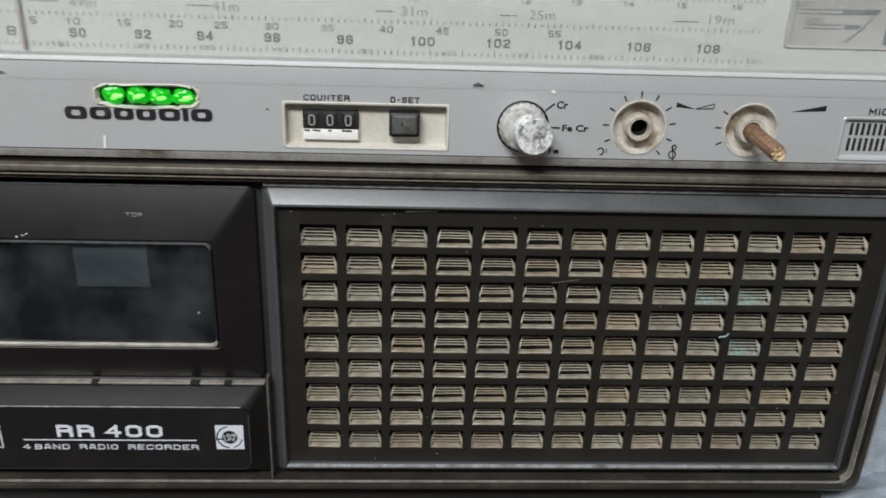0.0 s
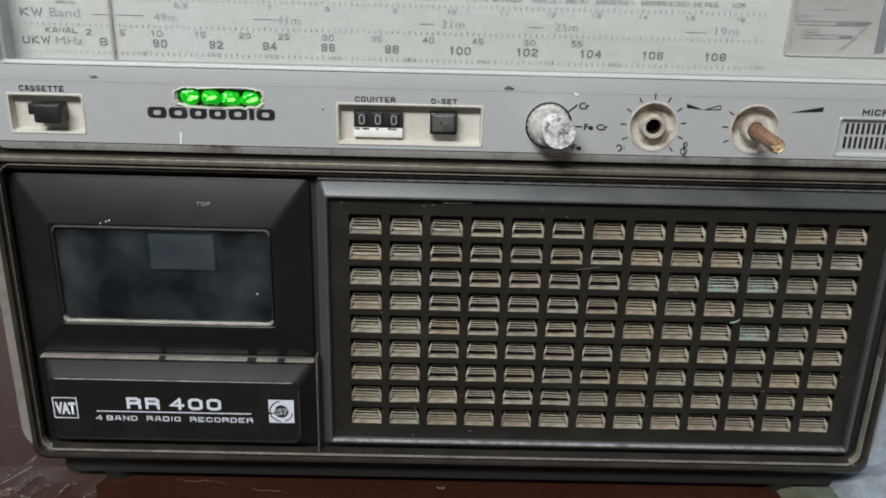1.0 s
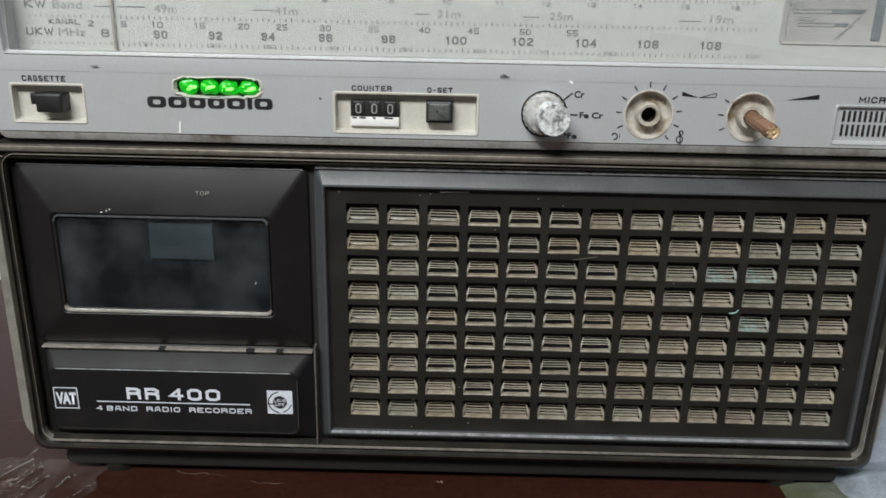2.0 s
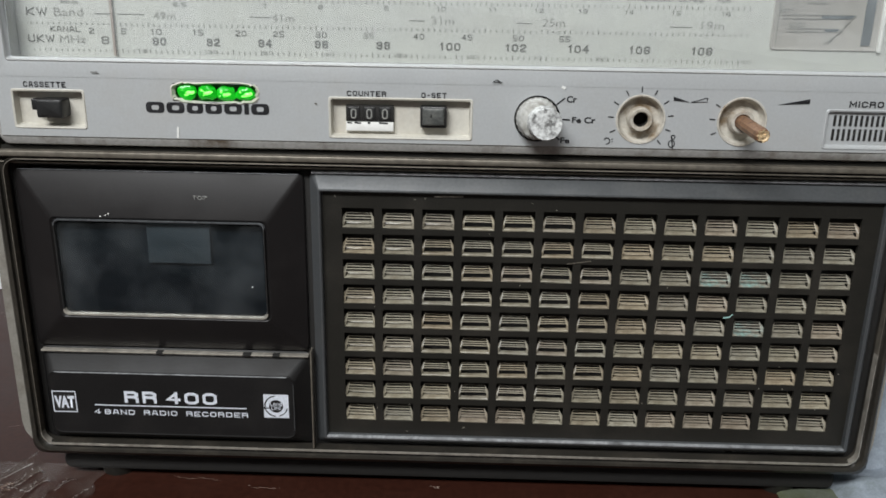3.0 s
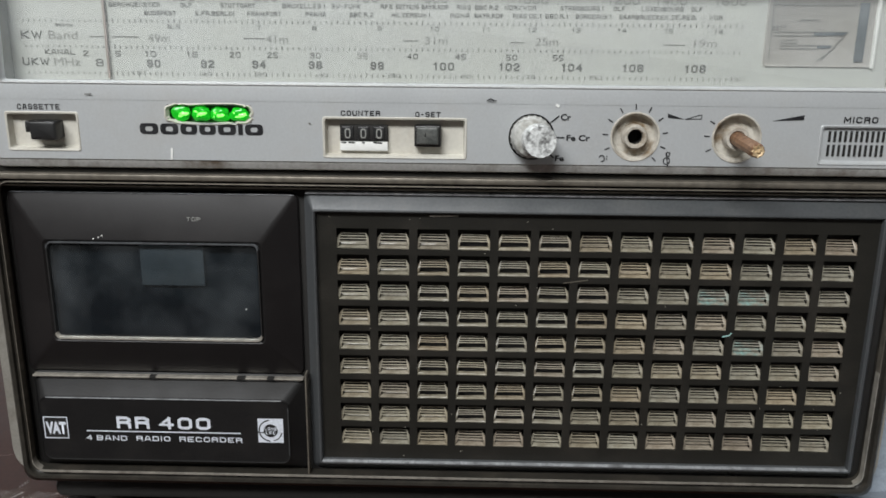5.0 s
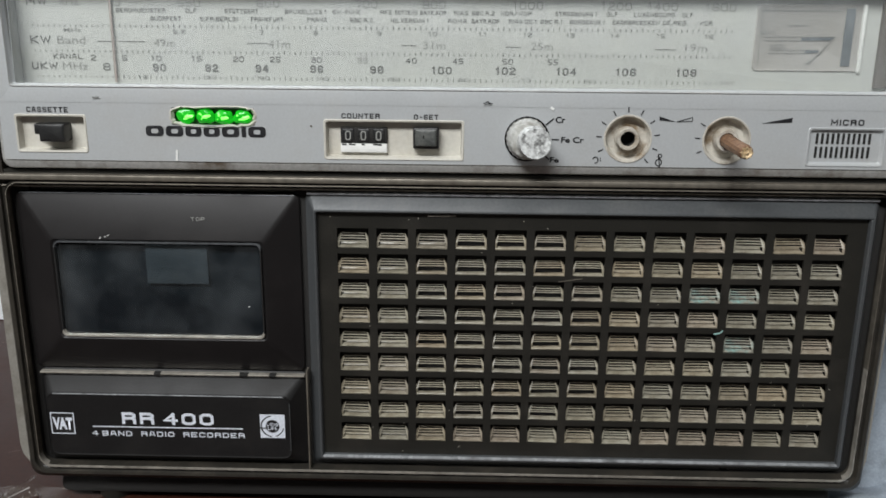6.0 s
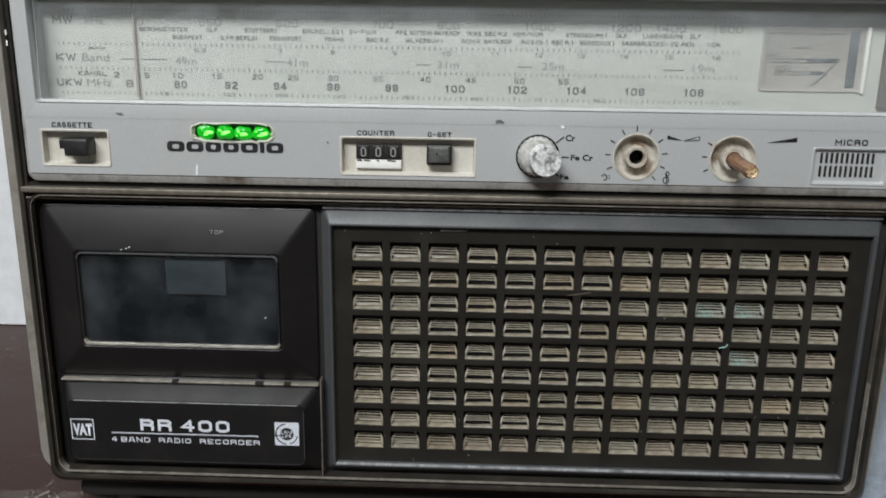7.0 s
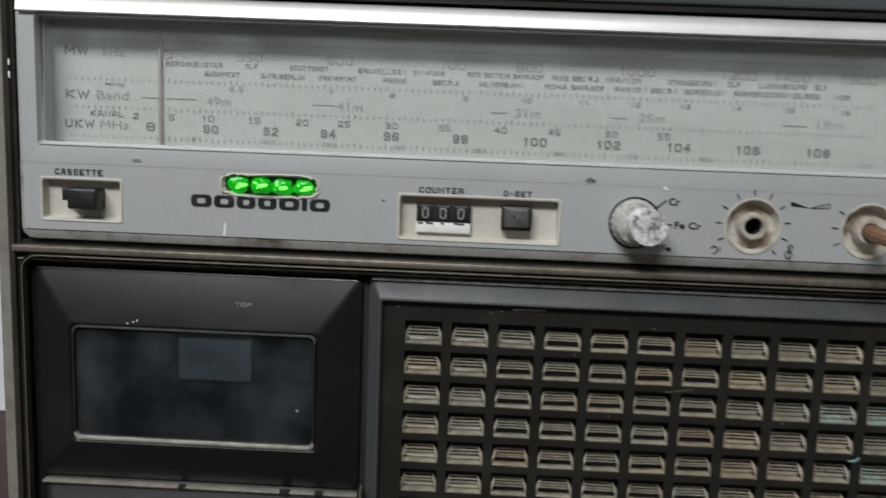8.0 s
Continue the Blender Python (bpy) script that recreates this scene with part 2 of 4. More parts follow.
RIM_GLOSS = mat("glossy_dark_rim", (0.09, 0.095, 0.10), 0.22, grain=300, vary=0.3, stain=90, dirt=0.5, bump=0.1, tone=(0.03, 0.03, 0.03), spec=0.8)
NEEDLE = mat("pointer_clear_red", (0.36, 0.30, 0.27), 0.4, grain=300, vary=0.1, stain=90, dirt=0.5, bump=0.0, tone=(0.46, 0.42, 0.38))
TABLE = marble()
WALL = mat("grey_wall_paint", (0.24, 0.24, 0.235), 0.85, grain=60, vary=0.03, stain=1.5, dirt=0.15, bump=0.1)
FLOOR = mat("floor_tile", (0.34, 0.31, 0.27), 0.5, grain=60, vary=0.06, stain=3, dirt=0.3, bump=0.05)
BAG = mat("white_plastic_bag", (0.72, 0.74, 0.76), 0.4, grain=120, vary=0.06, stain=25, dirt=0.35, bump=0.3, tone=(0.50, 0.53, 0.55))
# The dark stain tone stands in for shade between the cloth's folds.
CLOTH = mat("pale_blue_white_cloth", (0.3, 0.34, 0.39), 0.8, grain=900, vary=0.12, stain=34, dirt=0.9, bump=0.5, tone=(0.09, 0.11, 0.10))
GREEN_CLOTH = mat("grey_green_cloth", (0.085, 0.095, 0.05), 0.85, grain=900, vary=0.15, stain=35, dirt=0.6, bump=0.5, tone=(0.17, 0.19, 0.18))


# ---- building helpers ----
def part(name, bm, material, parent=None, label="", smooth=35):
    """Links a bmesh as one mesh object, under a thing or a part."""
    bmesh.ops.remove_doubles(bm, verts=bm.verts, dist=1e-6)
    bmesh.ops.recalc_face_normals(bm, faces=bm.faces)
    me = bpy.data.meshes.new(name)
    bm.to_mesh(me)
    bm.free()
    return link(name, me, material, parent, label, smooth)


def link(name, me, material, parent=None, label="", smooth=35):
    me.materials.clear()
    me.materials.append(material)
    if smooth:
        me.polygons.foreach_set("use_smooth", [True] * len(me.polygons))
        me.set_sharp_from_angle(angle=radians(smooth))
    ob = new(name, me)
    if parent:
        ob.parent = parent
        ob.matrix_parent_inverse = Matrix.Translation(-parent.location) if parent.type == "EMPTY" else Matrix.Identity(4)
    if label:
        tagged(ob, label)
    return ob


def thing(name, base, label, category):
    ob = new(name)
    ob.location, ob.empty_display_size = base, 0.02
    return tagged(ob, label, category)


def loop(bm, x0, x1, z0, z1, y, r=0.0, n=5):
    """A rounded rectangle facing the viewer; r is one radius, or one for the upper and one for the lower corners."""
    up, down = (max(min(q, (x1 - x0) / 2 - 1e-6, (z1 - z0) / 2 - 1e-6), 1e-5) for q in (r if isinstance(r, tuple) else (r, r)))
    out = []
    for cx, cz, a0, r in ((x1 - up, z1 - up, 0, up), (x0 + up, z1 - up, 90, up), (x0 + down, z0 + down, 180, down), (x1 - down, z0 + down, 270, down)):
        for k in range(n):
            a = radians(a0 + 90 * k / (n - 1))
            out.append(bm.verts.new((cx + r * math.cos(a), y, cz + r * math.sin(a))))
    return out


def loft(bm, sections, start=False, end=True, n=5, lean=None):
    """Joins rounded rectangles (x0, x1, z0, z1, y, r) from first to last; with lean, the dial rings at the depth lean[0] and behind fall back by lean[1] for each metre of height."""
    loops = [loop(bm, *s, n=n) for s in sections]
    if lean:
        for s, ring in zip(sections, loops):
            if lean[0] <= s[4] and s[2] > 0.2070:
                for v in ring:
                    v.co.y += (v.co.z - s[2]) * lean[1]
    for a, b in zip(loops, loops[1:]):
        for i in range(len(a)):
            j = (i + 1) % len(a)
            bm.faces.new((a[i], a[j], b[j], b[i]))
    if start:
        bm.faces.new(loops[0])
    if end:
        bm.faces.new(loops[-1])
    return bm


def block(bm, x0, x1, y0, y1, z0, z1, bevel=0.0005, r=0.0):
    """A solid block with bevelled front edges: y0 is its front."""
    b = bevel
    return loft(bm, [(x0, x1, z0, z1, y1, r), (x0, x1, z0, z1, y0 + b, r), (x0 + b * 0.3, x1 - b * 0.3, z0 + b * 0.3, z1 - b * 0.3, y0 + b * 0.3, r), (x0 + b, x1 - b, z0 + b, z1 - b, y0, max(r - b, 0))], start=True)


def lathe(bm, cx, cz, profile, n=40, tilt=(0.0, 0.0), teeth=0.0, close=True):
    """Turns (radius, y) round an axis that runs towards the viewer; tilt leans it in x and z for each metre of y."""
    rings = []
    for r, y in profile:
        ring = []
        for k in range(n):
            a = 2 * math.pi * k / n
            rr = r * (1 - (teeth if k % 2 else 0))
            ring.append(bm.verts.new((cx + rr * math.cos(a) + tilt[0] * y, y, cz + rr * math.sin(a) + tilt[1] * y)))
        rings.append(ring)
    for a, b in zip(rings, rings[1:]):
        for i in range(n):
            j = (i + 1) % n
            bm.faces.new((a[i], a[j], b[j], b[i]))
    if close:
        bm.faces.new(rings[-1])
    return bm


def punched(bm, xs, zs, y, holes):
    """A flat face made of cells between the xs and zs, leaving out those whose middle lies in a hole."""
    xs, zs = sorted(set(xs)), sorted(set(zs))
    v = {(i, j): bm.verts.new((x, y, z)) for i, x in enumerate(xs) for j, z in enumerate(zs)}
    for i in range(len(xs) - 1):
        for j in range(len(zs) - 1):
            mx, mz = (xs[i] + xs[i + 1]) / 2, (zs[j] + zs[j + 1]) / 2
            if not any(a < mx < b and c < mz < d for a, b, c, d in holes):
                bm.faces.new((v[i, j], v[i + 1, j], v[i + 1, j + 1], v[i, j + 1]))
    return bm


def flat(bm, points, y):
    bm.faces.new([bm.verts.new((x, y, z)) for x, z in points])
    return bm


def stroke(bm, a, b, width, y):
    """A printed line from a to b."""
    (ax, az), (bx, bz) = a, b
    d = math.hypot(bx - ax, bz - az)
    nx, nz = -(bz - az) / d * width / 2, (bx - ax) / d * width / 2
    return flat(bm, [(ax + nx, az + nz), (ax - nx, az - nz), (bx - nx, bz - nz), (bx + nx, bz + nz)], y)


# squared capitals and figures, each a few strokes between points of a grid 4 wide and 6 high
CAPS = {"A": "00 16 36 40/12 32", "B": "00 06/06 36 45 44 33 03/33 42 41 30 00", "C": "45 36 16 05 01 10 30 41", "D": "00 06 36 45 41 30 00", "E": "46 06 00 40/03 33", "F": "46 06 00/03 33", "G": "45 36 16 05 01 10 40 43 23",
        "H": "00 06/40 46/03 43", "I": "00 06", "K": "00 06/46 03 40", "L": "06 00 40", "M": "00 06 22 46 40", "N": "00 06 40 46", "O": "10 01 05 16 36 45 41 30 10", "P": "00 06/06 36 45 44 33 03", "R": "00 06/06 36 45 44 33 03/33 42 40",
        "S": "45 36 16 05 04 13 33 42 41 30 10 01", "T": "20 26/06 46", "U": "06 01 10 30 41 46", "V": "06 20 46", "W": "06 10 25 30 46", "X": "00 46/06 40", "Z": "06 46 00 40", "0": "10 01 05 16 36 45 41 30 10", "1": "20 26 05",
        "2": "05 16 36 45 44 01 00 40", "3": "05 16 36 45 44 33 13/33 42 41 30 10 01", "4": "30 36/36 02 42", "5": "46 06 03 33 42 41 30 00", "6": "45 36 16 05 01 10 30 41 42 33/33 03", "7": "06 46 20", "8": "13 04 05 16 36 45 44 33 13/13 02 01 10 30 41 42 33",
        "9": "01 10 30 41 45 36 16 05 04 13/13 43", "-": "13 33", ".": "00 01", ",": "00 11", "/": "00 46", " ": ""}


def ribbon(bm, pts, width, y):
    """A printed line of even width through the points, mitred at its bends."""
    closed = len(pts) > 3 and pts[0] == pts[-1]
    pts = [Vector(p) for p in (pts[:-1] if closed else pts)]
    n = len(pts)
    left, right = [], []
    for i, p in enumerate(pts):
        before = (p - pts[i - 1]).normalized() if closed or i else None
        after = (pts[(i + 1) % n] - p).normalized() if closed or i < n - 1 else None
        a, b = before or after, after or before
        na, nb = Vector((-a.y, a.x)), Vector((-b.y, b.x))
        m = (na + nb) / max(0.35, 1 + na.dot(nb)) * width / 2
        left.append(bm.verts.new((p.x + m.x, y, p.y + m.y)))
        right.append(bm.verts.new((p.x - m.x, y, p.y - m.y)))
    for i in range(n if closed else n - 1):
        j = (i + 1) % n
        bm.faces.new((left[i], right[i], right[j], left[j]))


def print_caps(text, x0, x1, z0, z1, y, material, parent, bold=0.17, name="lettering"):
    """A line of squared capitals that fills the box given; bold is the stroke's share of the height."""
    wide = {"I": 0.25, "1": 0.7, " ": 0.12, ".": 0.25, ",": 0.3, "M": 1.15, "W": 1.3, "-": 0.8}
    gap = 0.28
    span = sum(wide.get(c, 1.0) + gap for c in text) - gap
    unit, t = (x1 - x0) / span, bold * (z1 - z0)
    bm, at = bmesh.new(), x0
    for c in text:
        w = wide.get(c, 1.0) * unit
        for k, run in enumerate(CAPS[c].split("/") if CAPS[c] else ()):
            pts = []
            for p in run.split():
                u = 0.5 if c in "I." else int(p[0]) / 4
                pts.append((at + t / 2 + u * max(w - t, 1e-5), z0 + t / 2 + int(p[1]) / 6 * (z1 - z0 - t)))
            lead = Vector(pts[1]) - Vector(pts[0])
            if pts[0] != pts[-1]:
                lead.normalize()
                tail = (Vector(pts[-1]) - Vector(pts[-2])).normalized()
                pts[0], pts[-1] = tuple(Vector(pts[0]) - lead * t / 2), tuple(Vector(pts[-1]) + tail * t / 2)
            ribbon(bm, pts, t, y - 0.00003 * k)
        at += w + gap * unit
    return part(name, bm, material, parent, smooth=0)


def words(text, x0, x1, z0, z1, y, material, parent, weight=0.02, name="lettering"):
    """Printed letters that fill the box given: squared capitals, or the built-in font where there are small letters."""
    if all(c in CAPS for c in text):
        return print_caps(text, x0, x1, z0, z1, y, material, parent, 0.13 + 1.7 * max(weight, 0.0), name)
    return built_in(text, x0, x1, z0, z1, y, material, parent, weight, name)


def built_in(text, x0, x1, z0, z1, y, material, parent, weight=0.02, name="lettering"):
    """Printed letters of the built-in font, stretched to the box given."""
    cu = bpy.data.curves.new(name, "FONT")
    cu.body, cu.offset, cu.resolution_u = text, weight, 3
    tmp = bpy.data.objects.new(name, cu)
    me = bpy.data.meshes.new_from_object(tmp)
    bpy.data.objects.remove(tmp)
    bpy.data.curves.remove(cu)
    co = np.empty(len(me.vertices) * 3)
    me.vertices.foreach_get("co", co)
    co = co.reshape(-1, 3)
    lo, hi = co.min(0), co.max(0)
    if x1 is None:
        x1 = x0 + (hi[0] - lo[0]) * (z1 - z0) / (hi[1] - lo[1])
    out = np.empty_like(co)
    out[:, 0] = x0 + (co[:, 0] - lo[0]) / (hi[0] - lo[0]) * (x1 - x0)
    out[:, 1] = y
    out[:, 2] = z0 + (co[:, 1] - lo[1]) / (hi[1] - lo[1]) * (z1 - z0)
    me.vertices.foreach_set("co", out.ravel())
    me.update()
    me.name = name
    return link(name, me, material, parent, smooth=0)


def crumpled(name, x0, x1, y0, y1, height, material, seed, fold=0.03, n=40, power=2.6, drift=0.6):
    """A heap of soft sheet: a rounded mound with creases."""
    bm = bmesh.new()
    rows = []
    for i in range(n + 1):
        row = []
        for j in range(n + 1):
            u, v = 2 * i / n - 1, 2 * j / n - 1
            h = max(0.0, (1 - abs(u) ** power) * (1 - abs(v) ** power)) ** 0.4
            p = Vector((x0 + (u + 1) / 2 * (x1 - x0), y0 + (v + 1) / 2 * (y1 - y0), h * height))
            q = p * 14 + Vector((seed, 0, 0))
            crease = abs(noise.noise(q)) + 0.5 * abs(noise.noise(q * 2.3)) + 0.25 * abs(noise.noise(q * 5.1))
            w = min(1.0, h * 1.5)
            p += Vector((noise.noise(q + Vector((9, 0, 0))), noise.noise(q + Vector((0, 9, 0))), 0)) * fold * drift * w
            p.z = max(0.0005, p.z + (0.4 - crease) * fold * w)
            row.append(bm.verts.new(p))
        rows.append(row)
    for i in range(n):
        for j in range(n):
            bm.faces.new((rows[i][j], rows[i + 1][j], rows[i + 1][j + 1], rows[i][j + 1]))
    bm.faces.new([rows[i][0] for i in range(n + 1)] + [rows[n][j] for j in range(1, n + 1)] + [rows[i][n] for i in range(n - 1, -1, -1)] + [rows[0][j] for j in range(n - 1, 0, -1)])
    return part(name, bm, material, smooth=50)


def box(bm, x0, x1, y0, y1, z0, z1):
    v = [bm.verts.new((x, y, z)) for x in (x0, x1) for y in (y0, y1) for z in (z0, z1)]
    for f in ((0, 1, 3, 2), (4, 6, 7, 5), (0, 4, 5, 1), (2, 3, 7, 6), (0, 2, 6, 4), (1, 5, 7, 3)):
        bm.faces.new([v[i] for i in f])
    return bm


# ---- the room ----
def slab(name, x0, x1, y0, y1, z0, z1, material, label, category):
    ob = part(name, box(bmesh.new(), x0, x1, y0, y1, z0, z1), material, smooth=0)
    return tagged(ob, label, category, kind="structure")


slab("floor", -1.8, 2.0, -2.4, 1.2, -0.85, -0.75, FLOOR, "plain beige tiled floor of the room", "floor")
slab("ceiling", -1.8, 2.0, -2.4, 1.2, 1.95, 2.05, WALL, "plain pale grey painted ceiling", "ceiling")
slab("wall_north", -1.8, 2.0, 1.1, 1.2, -0.75, 1.95, WALL, "plain pale grey painted wall", "wall")
slab("wall_south", -1.8, 2.0, -2.4, -2.3, -0.75, 1.95, WALL, "plain pale grey painted wall", "wall")
slab("wall_west", -1.8, -1.7, -2.3, 1.1, -0.75, 1.95, WALL, "plain pale grey painted wall", "wall")
slab("wall_east", 1.9, 2.0, -2.3, 1.1, -0.75, 1.95, WALL, "plain pale grey painted wall", "wall")

table = thing("table", (0.05, 0.05, -0.75), "dark red-brown table with pale marble veins", "table")
bm = bmesh.new()
for (x0, x1, y0, y1, z) in ((-0.70, 0.80, -0.45, 0.60, -0.030),):
    loops = []
    for inset, zz in ((0.0, z), (0.0, -0.003), (0.001, -0.0008), (0.003, 0.0)):
        loops.append([bm.verts.new(p) for p in ((x0 + inset, y0 + inset, zz), (x1 - inset, y0 + inset, zz), (x1 - inset, y1 - inset, zz), (x0 + inset, y1 - inset, zz))])
    for a, b in zip(loops, loops[1:]):
        for i in range(4):
            bm.faces.new((a[i], a[(i + 1) % 4], b[(i + 1) % 4], b[i]))
    bm.faces.new(loops[0])
    bm.faces.new(loops[-1])
part("tabletop", bm, TABLE, table)
for lx, ly in ((-0.62, -0.37), (0.72, -0.37), (-0.62, 0.52), (0.72, 0.52)):
    part("leg", box(bmesh.new(), lx - 0.03, lx + 0.03, ly - 0.03, ly + 0.03, -0.75, -0.030), TABLE, table, smooth=0)

# ---- the radio recorder ----
radio = thing("radio_recorder", (0.057, 0.05, 0.0), "worn silver and black portable radio cassette recorder on the table", "radio")

# silver-grey shell behind the dark front
XL, XR = -0.1442, 0.2590
part("shell", loft(bmesh.new(), [(XL - 0.003, XR + 0.0010, 0.012, 0.290, 0.100, 0.010), (XL - 0.005, XR + 0.0022, 0.010, 0.292, 0.094, 0.010), (XL - 0.005, XR + 0.0022, 0.0125, 0.290, 0.016, 0.009),
     (XL - 0.0046, XR + 0.0016, 0.0200, 0.2895, 0.0070, 0.012), (XL - 0.0036, XR + 0.0008, 0.0225, 0.288, 0.0045, 0.012), (XL + 0.0006, XR - 0.0006, 0.0215, 0.286, 0.0052, 0.007), (XL + 0.004, XR - 0.004, 0.022, 0.282, 0.0146, 0.006)], start=True), SHELL, radio, "scuffed silver-grey plastic")
# dark front bezel: a rounded frame with a stepped channel inside
part("bezel", loft(bmesh.new(), [(XL, XR, 0.0160, 0.288, 0.0095, 0.006), (XL, XR, 0.0172, 0.288, 0.0058, 0.006), (XL + 0.0010, XR - 0.0010, 0.0188, 0.287, 0.0032, 0.006), (XL + 0.0026, XR - 0.0026, 0.0212, 0.2855, 0.0012, 0.007),
     (XL + 0.0042, XR - 0.0042, 0.0225, 0.2640, 0.0014, 0.006), (XL + 0.0046, XR - 0.0046, 0.0232, 0.2632, 0.0030, 0.0055), (XL + 0.0056, XR - 0.0056, 0.0236, 0.2626, 0.0034, 0.005), (XL + 0.0060, XR - 0.0060, 0.0242, 0.2622, 0.0150, 0.005)], end=False), BEZEL, radio, "dark grey case front")
bm = bmesh.new()
block(bm, XL + 0.010, XR - 0.010, 0.012, 0.090, 0.0045, 0.0135, 0.002, 0.003)
part("underside", bm, VOID, radio)
for fx in (-0.110, 0.224):
    for fy in (0.022, 0.085):
        bm = bmesh.new()
        bmesh.ops.create_cone(bm, cap_ends=True, segments=20, radius1=0.0085, radius2=0.0095, depth=0.006, matrix=Matrix.Translation((fx, fy, 0.0030)))
        part("rubber_foot", bm, BLACK, radio)
# bright worn line along the lower edge, and the tarnished rib between the two halves
part("lower_edge_trim", loft(bmesh.new(), [(XL + 0.0054, XR - 0.0054, 0.0238, 0.1655, 0.0030, 0.006), (XL + 0.0062, XR - 0.0062, 0.0250, 0.1650, 0.0012, 0.0055), (XL + 0.0066, XR - 0.0066, 0.0260, 0.1646, 0.0014, 0.005), (XL + 0.0070, XR - 0.0070, 0.0264, 0.1642, 0.0060, 0.005)], end=False), BEZEL, radio)
for name, material, keep in (("worn_edge", WORN_LIT, lambda c: c.z < 0.034 or (c.x > 0.2 and c.z < 0.085)), ("dull_edge", BROWN_LINE, lambda c: c.z >= 0.034 and not (c.x > 0.2 and c.z < 0.085))):
    bm = bmesh.new()
    x0, x1 = XL + 0.0066, XR - 0.0066
    loft(bm, [(x0, x1, 0.0242, 0.1650, 0.0030, 0.0065), (x0 + 0.0002, x1 - 0.0002, 0.0248, 0.1648, 0.0008, 0.0063), (x0 + 0.0006, x1 - 0.0006, 0.0257, 0.1644, 0.0007, 0.0058), (x0 + 0.0007, x1 - 0.0007, 0.0259, 0.1642, 0.0040, 0.0056)], end=False, n=9)
    bmesh.ops.subdivide_edges(bm, edges=[e for e in bm.edges if e.calc_length() > 0.05 and abs(e.verts[0].co.x - e.verts[1].co.x) < 0.001], cuts=9)
    bmesh.ops.delete(bm, geom=[f for f in bm.faces if not keep(f.calc_center_median())], context="FACES")
    part(name, bm, material, radio, "bright worn metal edge" if name == "worn_edge" else "")
bm = bmesh.new()
for z0, z1, y in ((0.1658, 0.1684, 0.0000), (0.1624, 0.1634, 0.0024)):
    block(bm, XL + 0.0035, XR - 0.0035, y, 0.0080, z0, z1, 0.0006, 0.0006)
part("cross_rib", bm, BROWN_LINE, radio, "tarnished rib")

part("front_wall", block(bmesh.new(), XL + 0.005, XR - 0.005, 0.0078, 0.0092, 0.0225, 0.0262, 0.0001), VOID, radio)
part("middle_wall", block(bmesh.new(), XL + 0.005, XR - 0.005, 0.0040, 0.0092, 0.1618, 0.1700, 0.0001), BLACK, radio)
part("left_wall", block(bmesh.new(), XL + 0.005, -0.1300, 0.0076, 0.0092, 0.0225, 0.1655, 0.0001), VOID, radio)
part("right_wall", block(bmesh.new(), 0.2480, XR - 0.005, 0.0076, 0.0092, 0.0225, 0.1655, 0.0001), VOID, radio)
part("gap_wall", block(bmesh.new(), -0.0100, 0.0000, 0.0077, 0.0092, 0.0225, 0.1655, 0.0001), VOID, radio)
# silver upper frame round the dial
R = (0.005, 0.0)
PANE_LEAN = 0.05
part("dial_frame", loft(bmesh.new(), [(-0.1372, 0.2535, 0.1999, 0.2622, 0.0090, R), (-0.1372, 0.2535, 0.1999, 0.2612, 0.0040, R), (-0.1368, 0.2531, 0.1999, 0.2606, 0.0020, R), (-0.1360, 0.2522, 0.1999, 0.2552, 0.0006, (0.004, 0.0)), (-0.1346, 0.2511, 0.1999, 0.2546, -0.0001, (0.004, 0.0)),
     (-0.1294, 0.2482, 0.2062, 0.2540, -0.00012, 0.0014), (-0.1288, 0.2477, 0.2068, 0.2534, 0.0000, 0.0012), (-0.1280, 0.2468, 0.2076, 0.2526, 0.0018, 0.001), (-0.1274, 0.2462, 0.2078, 0.2524, 0.0022, 0.001)], end=False, lean=(0.0017, PANE_LEAN)), SILVER, radio, "silver dial surround")
# Rim in lighter silver paints the lit rounded edge of the dial opening.
part("dial_edge", loft(bmesh.new(), [(-0.1292, 0.2481, 0.2062, 0.2539, -0.0001, 0.0014), (-0.1288, 0.2477, 0.2067, 0.2535, -0.0006, 0.0013), (-0.1284, 0.2474, 0.2072, 0.2531, 0.0003, 0.0012)], end=False), SILVER_EDGE, radio, "bright bevelled rim")
part("dial_well", loft(bmesh.new(), [(-0.1278, 0.2466, 0.2073, 0.2527, 0.0024, 0.001), (-0.1286, 0.2470, 0.2073, 0.2534, 0.0130, 0.001)], end=False), DIAL_END, radio, "grey inner walls of the dial")

# Top bar added in paler silver to carry the highlight along the frame.
bm = bmesh.new()
prof = ((0.0040, 0.2541), (-0.0010, 0.2541), (-0.0018, 0.2546), (-0.0013, 0.2572), (0.0002, 0.2598), (0.0014, 0.2606), (0.0040, 0.2608))
ends = [[bm.verts.new((x, y, z)) for y, z in prof] for x in (-0.1350, 0.2513)]
for i in range(len(prof)):
    j = (i + 1) % len(prof)
    bm.faces.new((ends[0][i], ends[0][j], ends[1][j], ends[1][i]))
bm.faces.new(ends[0])
bm.faces.new(ends[1])
part("top_bar", bm, LIT_SILVER, radio, "top bar of the dial surround, paler to paint its highlight")
part("top_strip", block(bmesh.new(), XL + 0.007, XR - 0.007, -0.0003, 0.0030, 0.2650, 0.2835, 0.0010, 0.003), SLATE, radio, "slate grey strip above the dial")
# silver control panel with its openings
CAS, CNT, MIC, LEDS = (-0.1280, -0.0980, 0.1788, 0.1942), (0.0058, 0.0650, 0.1772, 0.1934), (0.2122, 0.2440, 0.1768, 0.1922), (-0.0600, -0.0245, 0.1908, 0.1982)
